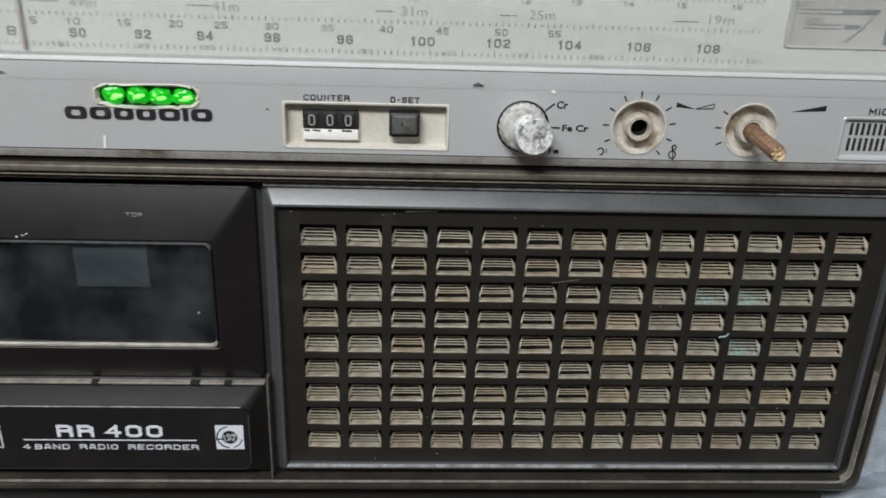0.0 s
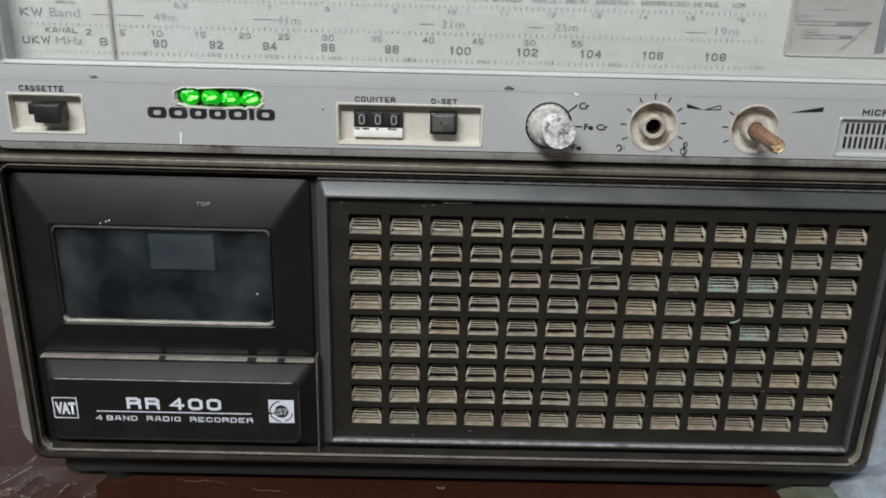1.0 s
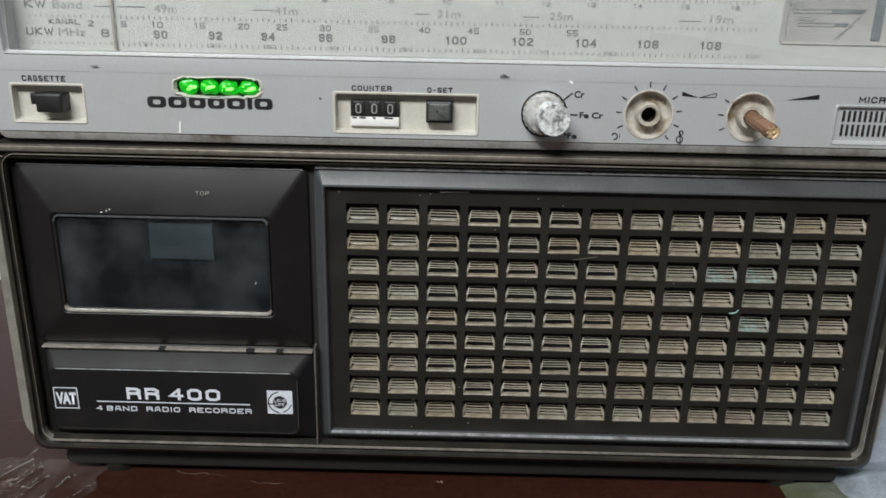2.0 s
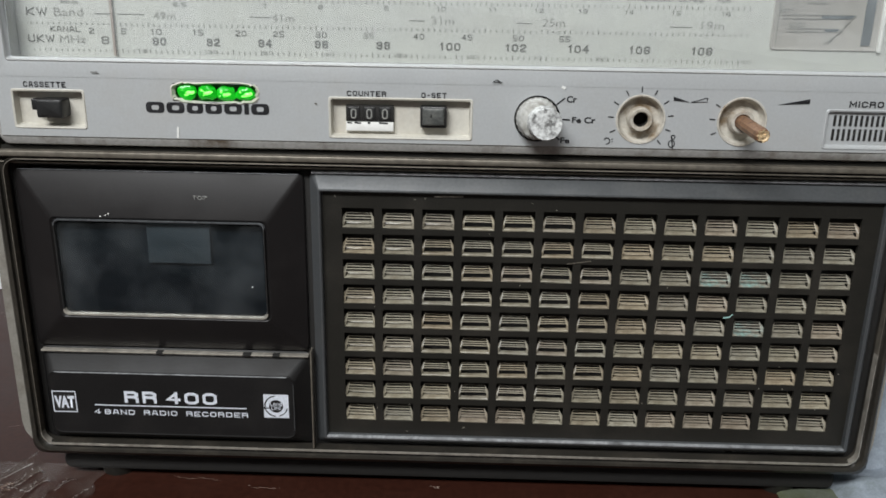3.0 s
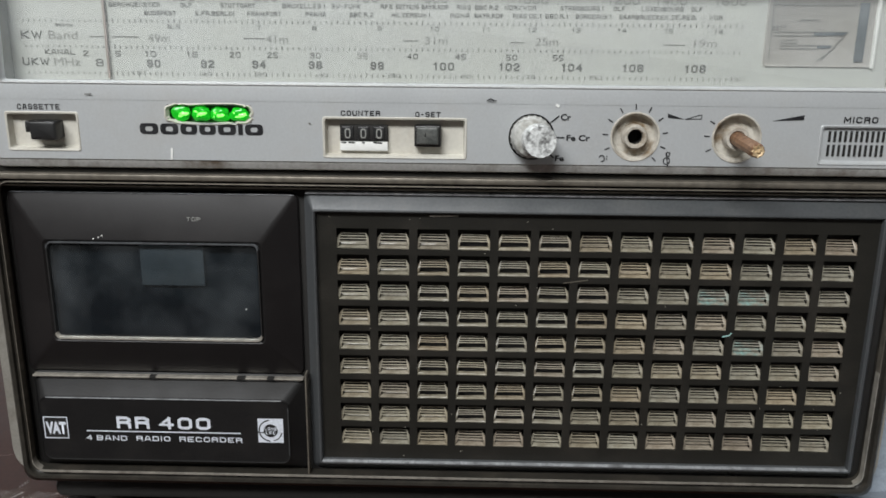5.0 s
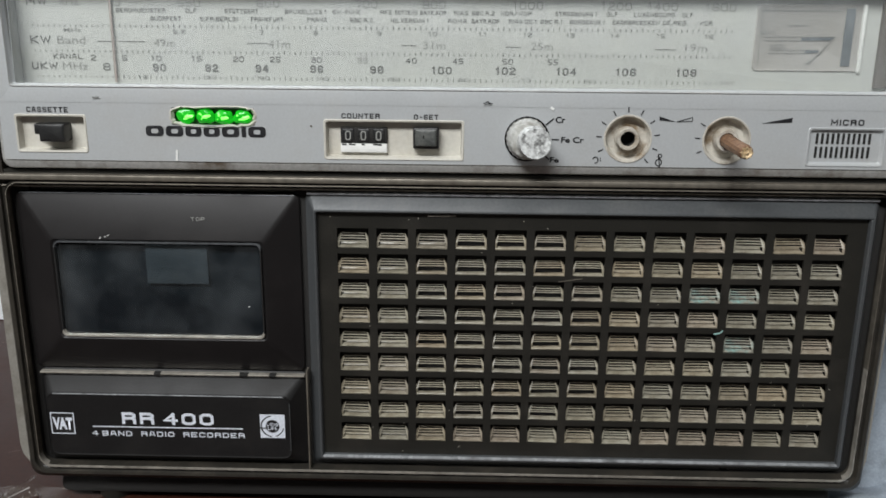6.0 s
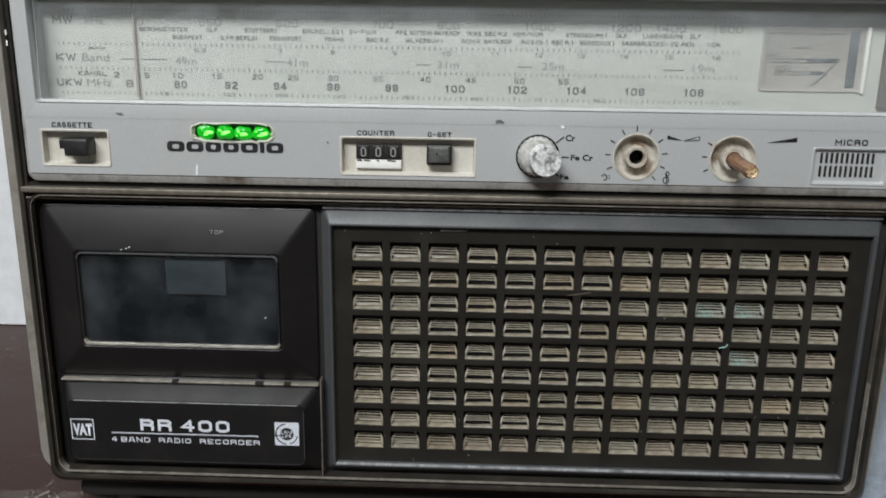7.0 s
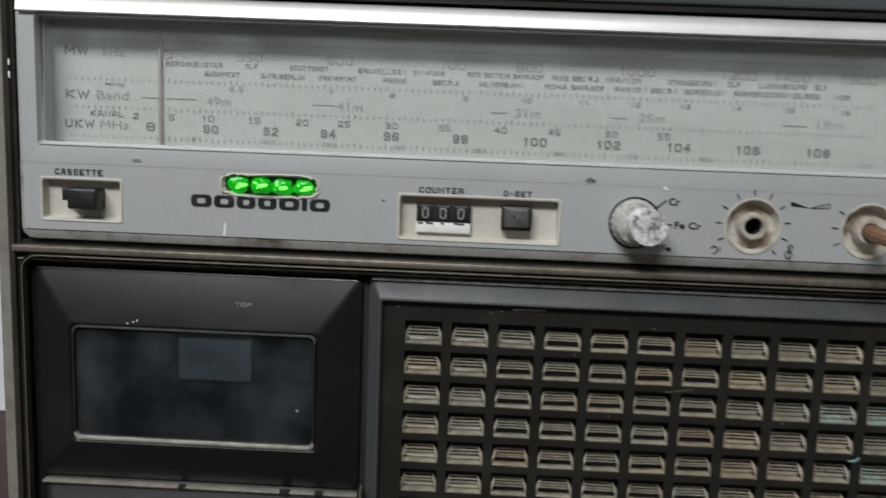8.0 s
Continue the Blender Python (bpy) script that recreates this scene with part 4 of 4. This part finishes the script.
# ---- cassette door ----
DX0, DX1, DZ0, DZ1 = -0.1358, -0.0075, 0.0748, 0.1599
W0, W1, WZ0, WZ1 = -0.1166, -0.0250, 0.0945, 0.1378
door = part("cassette_door", loft(bmesh.new(), [(DX0, DX1, DZ0, DZ1, 0.0094, 0.003), (DX0, DX1, DZ0, DZ1, 0.0068, 0.003), (DX0 + 0.0005, DX1 - 0.0005, DZ0 + 0.0005, DZ1 - 0.0005, 0.0060, 0.0027), (DX0 + 0.0014, DX1 - 0.0014, DZ0 + 0.0012, DZ1 - 0.0012, 0.0056, 0.0020),
     (W0 - 0.0032, W1 + 0.0032, WZ0 - 0.0030, WZ1 + 0.0030, -0.0010, 0.0022), (W0 - 0.0022, W1 + 0.0022, WZ0 - 0.0020, WZ1 + 0.0020, -0.0013, 0.0024), (W0 - 0.0010, W1 + 0.0010, WZ0 - 0.0010, WZ1 + 0.0010, -0.0004, 0.0026), (W0 - 0.0002, W1 + 0.0002, WZ0 - 0.0002, WZ1 + 0.0002, 0.0002, 0.0024), (W0, W1, WZ0, WZ1, 0.0060, 0.0022)], end=False), DOOR, radio, "charcoal cassette door with a mitred bevel", smooth=12)
win = part("window", block(bmesh.new(), W0 + 0.0002, W1 - 0.0002, -0.0006, 0.0003, WZ0 + 0.0002, WZ1 - 0.0002, 0.0005, 0.0024), SMOKED, door, "smoked dusty window")
win.visible_shadow = False


def window_rim(name, material, keep, label=""):
    """A stretch of the thin rim that holds the window."""
    b = bmesh.new()
    loft(b, [(W0 - 0.0011, W1 + 0.0011, WZ0 - 0.0012, WZ1 + 0.0009, -0.0006, 0.0026), (W0 - 0.0008, W1 + 0.0008, WZ0 - 0.0009, WZ1 + 0.0007, -0.0018, 0.0025), (W0 - 0.0003, W1 + 0.0003, WZ0 - 0.0002, WZ1 + 0.0003, -0.0017, 0.0023), (W0 + 0.0001, W1 - 0.0001, WZ0 + 0.0001, WZ1 - 0.0001, -0.0002, 0.0022)], end=False, n=9)
    bmesh.ops.subdivide_edges(b, edges=[e for e in b.edges if e.calc_length() > 0.02 and abs(e.verts[0].co.x - e.verts[1].co.x) < 0.001], cuts=11)
    bmesh.ops.delete(b, geom=[f for f in b.faces if not keep(f.calc_center_median())], context="FACES")
    return part(name, b, material, door, label)


# Rim colours paint the light: pale lower lip, glossy top edge, dark sides.
window_rim("window_lip", WORN_LIT, lambda c: c.z < WZ0 + 0.0022, "lower window lip, pale to paint its lit edge")
window_rim("window_edge", RIM_GLOSS, lambda c: c.z > WZ1 - 0.0026)
for side in (-1, 1):
    window_rim("window_side", BUTTON, lambda c: WZ0 + 0.0022 <= c.z <= WZ1 - 0.0026 and (c.x - W0 - 0.04) * side > 0)
part("compartment", block(bmesh.new(), W0 - 0.002, W1 + 0.002, 0.0030, 0.0070, WZ0 - 0.002, WZ1 + 0.002, 0.0002), INSIDE_BLUE, radio, "dim blue-grey cassette compartment")
part("compartment_label", block(bmesh.new(), -0.0772, -0.0492, 0.0012, 0.0032, 0.1186, 0.1385, 0.0002), LABEL_GREY, radio)
part("door_edge", block(bmesh.new(), DX0 + 0.002, DX1 - 0.002, 0.0054, 0.0066, DZ1 - 0.0010, DZ1 - 0.0004, 0.0003, 0.0003), RIM_GLOSS, door)
print_caps("TOP", -0.0556, -0.0494, 0.1480, 0.1497, 0.0016, PALE_PRINT, door, 0.16)

# ---- name plate ----
NX0, NX1, NZ0, NZ1 = -0.1345, -0.0068, 0.0262, 0.0742
plate = part("name_plate", loft(bmesh.new(), [(NX0, NX1, NZ0, NZ1, 0.0090, 0.003), (NX0, NX1, NZ0, NZ1, 0.0070, 0.003), (NX0 + 0.0008, NX1 - 0.0008, NZ0 + 0.0008, NZ1 - 0.0012, 0.0062, 0.0025), (NX0 + 0.0014, NX1 - 0.0014, NZ0 + 0.0014, NZ1 - 0.0022, 0.0058, 0.0025),
     (-0.1304, -0.0140, 0.0316, 0.0644, 0.0008, 0.0040), (-0.1300, -0.0144, 0.0321, 0.0640, 0.0002, 0.0038), (-0.1294, -0.0150, 0.0327, 0.0634, 0.0004, 0.0034)]), PLATE, radio, "black plate below the cassette door", smooth=12)
bm = bmesh.new()
block(bm, NX0 + 0.0010, NX1 - 0.0010, 0.0036, 0.0070, 0.0726, 0.0735, 0.0003, 0.0004)
part("plate_edge", bm, WORN_LIT, plate, "scuffed bright upper edge")
for nx, nw in ((-0.0790, 0.0030), (-0.0385, 0.0040), (-0.0245, 0.0032)):
    part("notch", block(bmesh.new(), nx, nx + nw, 0.0033, 0.0060, 0.0727, 0.0737, 0.0002), VOID, plate)
bm = bmesh.new()
block(bm, NX1 + 0.0002, NX1 + 0.0010, 0.0010, 0.0060, 0.0262, 0.0770, 0.0003, 0.0002)
part("plate_gap_edge", bm, BROWN_LINE, plate)
# Paler strips paint the thin highlights along the plate's edges.
part("inner_edge", block(bmesh.new(), NX0 + 0.0030, NX1 - 0.0030, 0.0052, 0.0062, 0.0713, 0.0717, 0.0002, 0.0002), EDGE_LIGHT, plate)
part("inner_edge", block(bmesh.new(), -0.1268, -0.0176, -0.0001, 0.0010, 0.0636, 0.0641, 0.0002, 0.0002), EDGE_LIGHT, plate)
part("inner_edge", block(bmesh.new(), -0.0149, -0.0145, 0.0001, 0.0010, 0.0360, 0.0604, 0.0002, 0.0002), FRAME, plate)
Q = 0.0002
bm = bmesh.new()
for r in ((-0.1292, -0.1178, 0.0430, 0.0541),):
    loft(bm, [(*r, Q, 0.0002), (r[0] + 0.0005, r[1] - 0.0005, r[2] + 0.0005, r[3] - 0.0005, Q, 0.0002)], end=False)
part("badge_frame", bm, WHITE_PRINT, plate, smooth=0)
part("badge_ground", flat(bmesh.new(), [(-0.1286, 0.0436), (-0.1184, 0.0436), (-0.1184, 0.0535), (-0.1286, 0.0535)], 0.0003), BUTTON, plate, smooth=0)
built_in("VAT", -0.1282, -0.1187, 0.0452, 0.0516, Q - 0.0001, WHITE_PRINT, plate, 0.05)
print_caps("RR 400", -0.0948, -0.0510, 0.0487, 0.0548, Q, WHITE_PRINT, plate, 0.235)
print_caps("4 BAND   RADIO   RECORDER", -0.1098, -0.0366, 0.0424, 0.0450, Q, WHITE_PRINT, plate, 0.2)
bm = bmesh.new()
stroke(bm, (-0.1092, 0.0472), (-0.0372, 0.0472), 0.0006, Q)
part("rule_line", bm, WHITE_PRINT, plate, smooth=0)
badge = part("quality_badge", flat(bmesh.new(), [(-0.0290, 0.0428), (-0.0172, 0.0428), (-0.0172, 0.0550), (-0.0290, 0.0550)], Q), WHITE_PRINT, plate, smooth=0)
bm = bmesh.new()
ring = lambda r0, r1, a0, a1: [flat(bm, [(-0.0231 + r0 * math.cos(p), 0.0489 + r0 * math.sin(p)), (-0.0231 + r1 * math.cos(p), 0.0489 + r1 * math.sin(p)), (-0.0231 + r1 * math.cos(q), 0.0489 + r1 * math.sin(q)), (-0.0231 + r0 * math.cos(q), 0.0489 + r0 * math.sin(q))], Q - 0.0001) for p, q in ((radians(a0 + (a1 - a0) * k / 24), radians(a0 + (a1 - a0) * (k + 1) / 24)) for k in range(24))]
ring(0.0001, 0.0033, 0, 360)
ring(0.0050, 0.0056, 95, 265)
flat(bm, [(-0.0290, 0.0482), (-0.0262, 0.0482), (-0.0262, 0.0476), (-0.0290, 0.0476)], Q - 0.0001)
ring(0.0050, 0.0055, 285, 350)
part("badge_ring", bm, PLATE, badge, smooth=0)
print_caps("LONG", -0.0258, -0.0204, 0.0491, 0.0507, Q - 0.0002, WHITE_PRINT, badge, 0.18)
print_caps("LIFE", -0.0253, -0.0209, 0.0471, 0.0487, Q - 0.0002, WHITE_PRINT, badge, 0.18)

# ---- speaker grille ----
FX0, FX1, FZ0, FZ1 = -0.0050, 0.2496, 0.0268, 0.1612
GX0, GX1, GZ0, GZ1 = 0.0003, 0.2450, 0.0331, 0.1528
GY = 0.0040
frame_part = part("grille_frame", loft(bmesh.new(), [(FX0, FX1, FZ0, FZ1, 0.0080, 0.003), (FX0, FX1, FZ0, FZ1, 0.0072, 0.003), (FX0 + 0.0006, FX1 - 0.0006, FZ0 + 0.0006, FZ1 - 0.0006, 0.0066, 0.0025), (GX0 - 0.0012, GX1 + 0.0012, GZ0 - 0.0014, GZ1 + 0.0012, 0.0016, 0.0012), (GX0 - 0.0005, GX1 + 0.0005, GZ0 - 0.0008, GZ1 + 0.0005, 0.0014, 0.001), (GX0, GX1, GZ0, GZ1, 0.0018, 0.0008), (GX0 + 0.0006, GX1 - 0.0006, GZ0 + 0.0008, GZ1 - 0.0004, GY + 0.0005, 0.0006)], end=False), FRAME, radio, "slate plastic frame round the grille", smooth=12)
# Paler strips paint the lit lines along the frame's edges.
part("lower_ledge", block(bmesh.new(), GX0, GX1, 0.0012, 0.0040, 0.0324, 0.0334, 0.0004, 0.0004), EDGE_LIGHT, frame_part, "ledge in a paler slate that paints its highlight")
part("upper_ledge", block(bmesh.new(), FX0 + 0.001, FX1 - 0.001, 0.0046, 0.0074, 0.1600, 0.1612, 0.0003, 0.0003), EDGE_LIGHT, frame_part)
part("side_ledge", block(bmesh.new(), GX1 - 0.0006, GX1 + 0.0003, 0.0013, 0.0040, 0.0334, 0.1526, 0.0003, 0.0003), FRAME, frame_part)
COLS, ROWS = 13, 9
PX, PZ, CW, CHT = 0.01773, 0.0119, 0.0142, 0.0093
CX0, CZ1 = 0.0092, 0.1452
cells = [(CX0 + c * PX, CX0 + c * PX + CW, CZ1 - r * PZ - CHT, CZ1 - r * PZ) for r in range(ROWS) for c in range(COLS)]
bm = bmesh.new()
punched(bm, [GX0, GX1] + [v for h in cells for v in h[:2]], [GZ0, GZ1] + [v for h in cells for v in h[2:]], GY, cells)
for a, b, c, d in cells:
    loft(bm, [(a, b, c, d, GY, 0), (a, b, c, d, GY + 0.0016, 0)], end=False, n=2)
grille = part("speaker_grille", bm, BLACK, radio, "black plastic grid of small openings", smooth=0)
tagged(grille, "black plastic grid over ribbed beige inserts")
# Near-black sheet stands in for the unlit hollow behind the openings.
part("hollow_shade_sheet", block(bmesh.new(), GX0, GX1, 0.0112, 0.0120, GZ0, GZ1, 0.0001), VOID, radio)


def insert_mesh(opened, seed):
    """One beige hood: four ribs that step back towards the top between flared cheeks, over a hollow scoop or an open slot, with a lip below."""
    rng = random.Random(seed)
    b = bmesh.new()
    w, h = CW / 2 - 0.0001, CHT / 2
    top, low = h - 0.0023, -h + (0.0035 if opened else 0.0028)
    deep, near = 0.0030, 0.0005

    def half(z):
        return 0.0058 - 0.0008 * (z - low) / (top - low)

    def back(z):
        return near + (deep - near) * (z - low) / (top - low)

    if opened:
        lip = -h + 0.0009
        curve = ((w, 0.0016, -h), (w, 0.0, -h), (w - 0.0001, -0.0002, -h + 0.0004), (w - 0.0004, 0.0001, lip), (w - 0.0006, 0.0022, lip + 0.0001))
    else:
        lip = -h + 0.0006
        curve = ((w, 0.0016, -h), (w, 0.0, -h), (w - 0.0001, -0.0002, -h + 0.0004), (w - 0.0005, 0.0003, lip), (w - 0.0009, 0.0016, lip + 0.0002), (w - 0.0011, 0.0026, lip + 0.0006), (w - 0.0012, 0.0031, lip + 0.0013), (w - 0.0012, 0.0038, lip + 0.0016))
    rows = [[b.verts.new((sx * q, y + rng.uniform(-0.00012, 0.00012), z + rng.uniform(-0.00012, 0.00012))) for sx in (-1, -0.33, 0.33, 1)] for q, y, z in curve]
    for p, q in zip(rows, rows[1:]):
        for i in range(3):
            b.faces.new((p[i], p[i + 1], q[i + 1], q[i]))
    for sx in (-1, 1):
        outer = [(w, 0.0, -h), (w, 0.0001, -h + 0.0026), (w - 0.0001, 0.0006, h - 0.0045)]
        inner = [(w - 0.0008, 0.0008, lip), (half(low) + 0.0002, near + 0.0001, low), (half(top) + 0.0002, deep - 0.0001, top)]
        a, c = [[b.verts.new((sx * x, y, z)) for x, y, z in side] for side in (outer, inner)]
        for i in range(2):
            b.faces.new((a[i], a[i + 1], c[i + 1], c[i]))
    n = 4
    step = (top - low) / n
    for k in range(n):
        z0 = low + k * step + rng.uniform(-0.00008, 0.00008)
        y0 = back(z0) + rng.uniform(-0.00012, 0.00012)
        x = half(z0) + 0.0002
        sag = rng.uniform(-0.0001, 0.0001)
        pts = [(y0 + 0.0006, z0 + step * 0.08), (y0 + 0.0001, z0 + step * 0.02), (y0, z0 + step * 0.14), (y0 + 0.0001, z0 + step * 0.42), (y0 + 0.0003, z0 + step * 0.49), (y0 + 0.0007, z0 + step * 0.30)]
        rs = [[b.verts.new((u * x, y, z + (sag if abs(u) < 0.5 else 0.0))) for y, z in pts] for u in (-1, -0.3, 0.35, 1)]
        for p, q in zip(rs, rs[1:]):
            for i in range(-1, len(pts) - 1):
                b.faces.new((p[i], p[i + 1], q[i + 1], q[i]))
        b.faces.new(rs[0])
        b.faces.new(rs[-1])
    bmesh.ops.recalc_face_normals(b, faces=b.faces)
    me = bpy.data.meshes.new("grille_insert")
    b.to_mesh(me)
    b.free()
    return me


variants = {}
for key, opened, material in (("shut", False, DUSTY), ("open", True, DUSTY), ("stained", False, TEAL)):
    variants[key] = [insert_mesh(opened, 5 + k) for k in range(4)]
    for me in variants[key]:
        me.materials.append(material)
for r in range(ROWS):
    for c in range(COLS):
        inside = 2 <= c <= 6 if 1 <= r <= 6 else 3 <= c <= 5 if r in (0, 7) else False
        key = "stained" if (c, r) in ((9, 2), (10, 2), (10, 4)) else "open" if inside else "shut"
        ob = new("grille_insert", random.choice(variants[key]))
        ob.parent = grille
        ob.location = (CX0 + c * PX + CW / 2, GY + 0.0007, CZ1 - r * PZ - CHT / 2)
        ob.rotation_euler = (random.uniform(-0.03, 0.03), random.uniform(-0.010, 0.010), random.uniform(-0.02, 0.02))

# nicks and drips
for mark, a, b, wd, y, material in (("paint_nick", (-0.0588, 0.1800), (-0.0592, 0.1752), 0.0009, -0.0003, WHITE), ("drip", (0.1812, 0.0976), (0.1842, 0.0982), 0.0007, 0.0036, TEAL_DRIP), ("drip", (0.1842, 0.0982), (0.1852, 0.0996), 0.0006, 0.0035, TEAL_DRIP), ("scratch", (0.1092, 0.1216), (0.1200, 0.1232), 0.0005, 0.0036, BROWN_LINE), ("scratch", (0.0500, 0.1512), (0.0625, 0.1514), 0.0006, 0.0036, WORN_LIT), ("paint_nick", (0.1020, 0.2000), (0.1035, 0.1992), 0.0010, -0.0004, WHITE), ("scratch", (-0.0935, 0.2022), (-0.0905, 0.2023), 0.0005, -0.0008, PRINT), ("scratch", (-0.0005, 0.1912), (0.0003, 0.1908), 0.0006, -0.0003, BROWN_LINE), ("scratch", (0.0735, 0.2012), (0.0752, 0.2022), 0.0004, -0.0008, INK), ("scratch", (0.0752, 0.2022), (0.0768, 0.2012), 0.0004, -0.0008, INK), ("scratch", (0.0742, 0.2011), (0.0775, 0.2014), 0.0003, -0.0008, INK)):
    part(mark, stroke(bmesh.new(), a, b, wd, y), material, grille if y > 0.003 else panel, smooth=0)
for x, z, y in ((-0.0938, 0.1408, -0.0016), (-0.0925, 0.1414, -0.0014), (-0.0961, 0.1402, -0.0017), (-0.0164, 0.1420, 0.0022), (-0.0312, 0.1086, -0.0009)):
    part("paint_fleck", stroke(bmesh.new(), (x, z), (x + 0.0006, z + 0.0004), 0.0005, y), WHITE, door, smooth=0)
for z in (0.2305, 0.2350):
    part("paint_fleck", stroke(bmesh.new(), (-0.1390, z), (-0.1389, z + 0.0022), 0.0007, 0.0002), WHITE, radio, smooth=0)
for k in range(40):
    x, z = random.uniform(0.004, 0.242), random.uniform(0.035, 0.155)
    y = GY - 0.0002
    if any(a < x < b and c < z < d for a, b, c, d in cells):
        continue
    part("dust_speck", stroke(bmesh.new(), (x, z), (x + random.uniform(0.0003, 0.0007), z + random.uniform(-0.0003, 0.0003)), 0.0004, y), WORN_LIT, grille, smooth=0)

# ---- loose things round the radio ----
tagged(crumpled("plastic_bag", -0.62, -0.20, 0.27, 0.50, 0.34, BAG, 3.0, fold=0.03), "crumpled white plastic bag on the table", "bag")
tagged(crumpled("cloth", 0.272, 0.62, 0.030, 0.42, 0.24, CLOTH, 11.0, fold=0.06, n=90, drift=1.2), "bundle of pale blue and white cloth", "cloth")
tagged(crumpled("green_cloth", 0.222, 0.266, -0.034, 0.018, 0.006, GREEN_CLOTH, 21.0, fold=0.006), "olive green cloth corner lying on the table", "cloth")
tagged(crumpled("white_cloth", 0.246, 0.50, -0.070, 0.040, 0.014, CLOTH, 41.0, fold=0.016, n=60), "pale blue-white crumpled cloth lying on the table", "cloth")


def film_sheet(x0, x1, y0, y1, folds, seed, n=110):
    """A thin clear sheet lying on the table, raised in sharp folds that run from (ax, ay) to (bx, by)."""
    b = bmesh.new()
    rows = []
    for i in range(n + 1):
        row = []
        for j in range(n // 2 + 1):
            u, v = i / n, 2 * j / n
            wave = 0.004 * noise.noise((u * 6, v * 3, seed))
            x, y = x0 + (x1 - x0) * u + wave * v + 0.010 * noise.noise((v * 4, seed, 3.0)) * u, y0 + (y1 - y0) * v + 0.010 * noise.noise((u * 5, seed, 1.0)) * (1 - v) + (0.012 * noise.noise((u * 4, seed, 6.0)) - 0.004) * v
            z = 0.0008 + 0.0010 * abs(noise.noise((x * 40, y * 22, seed)))
            for ax, ay, bx, by, height, wide in folds:
                dx, dy = bx - ax, by - ay
                t = max(0.0, min(1.0, ((x - ax) * dx + (y - ay) * dy) / (dx * dx + dy * dy)))
                bend = 0.0015 * noise.noise((t * 4, ax * 90, seed))
                d = math.hypot(x - ax - t * dx - bend, y - ay - t * dy)
                z += height * max(0.0, 1 - d / wide) ** 1.5 * (0.35 + 0.65 * t)
            if x > -0.146 and y > 0.006:
                z = min(z, 0.0038)
            row.append(b.verts.new((x, y, z)))
        rows.append(row)
    for i in range(n):
        for j in range(n // 2):
            b.faces.new((rows[i][j], rows[i + 1][j], rows[i + 1][j + 1], rows[i][j + 1]))
    return part("clear_film", b, FILM, smooth=25)


FOLDS = ((-0.172, -0.016, -0.152, 0.022, 0.008, 0.0028), (-0.160, -0.024, -0.1475, 0.012, 0.007, 0.0020), (-0.151, -0.024, -0.141, 0.004, 0.005, 0.0016), (-0.138, -0.020, -0.128, 0.006, 0.004, 0.0018), (-0.126, -0.016, -0.112, 0.004, 0.0035, 0.0016), (-0.110, -0.012, -0.101, 0.005, 0.003, 0.0015), (-0.168, 0.002, -0.146, -0.006, 0.003, 0.0020))
tagged(film_sheet(-0.180, -0.116, -0.034, 0.026, FOLDS, 4.0), "crinkled clear plastic film lying under the radio's corner", "plastic film")
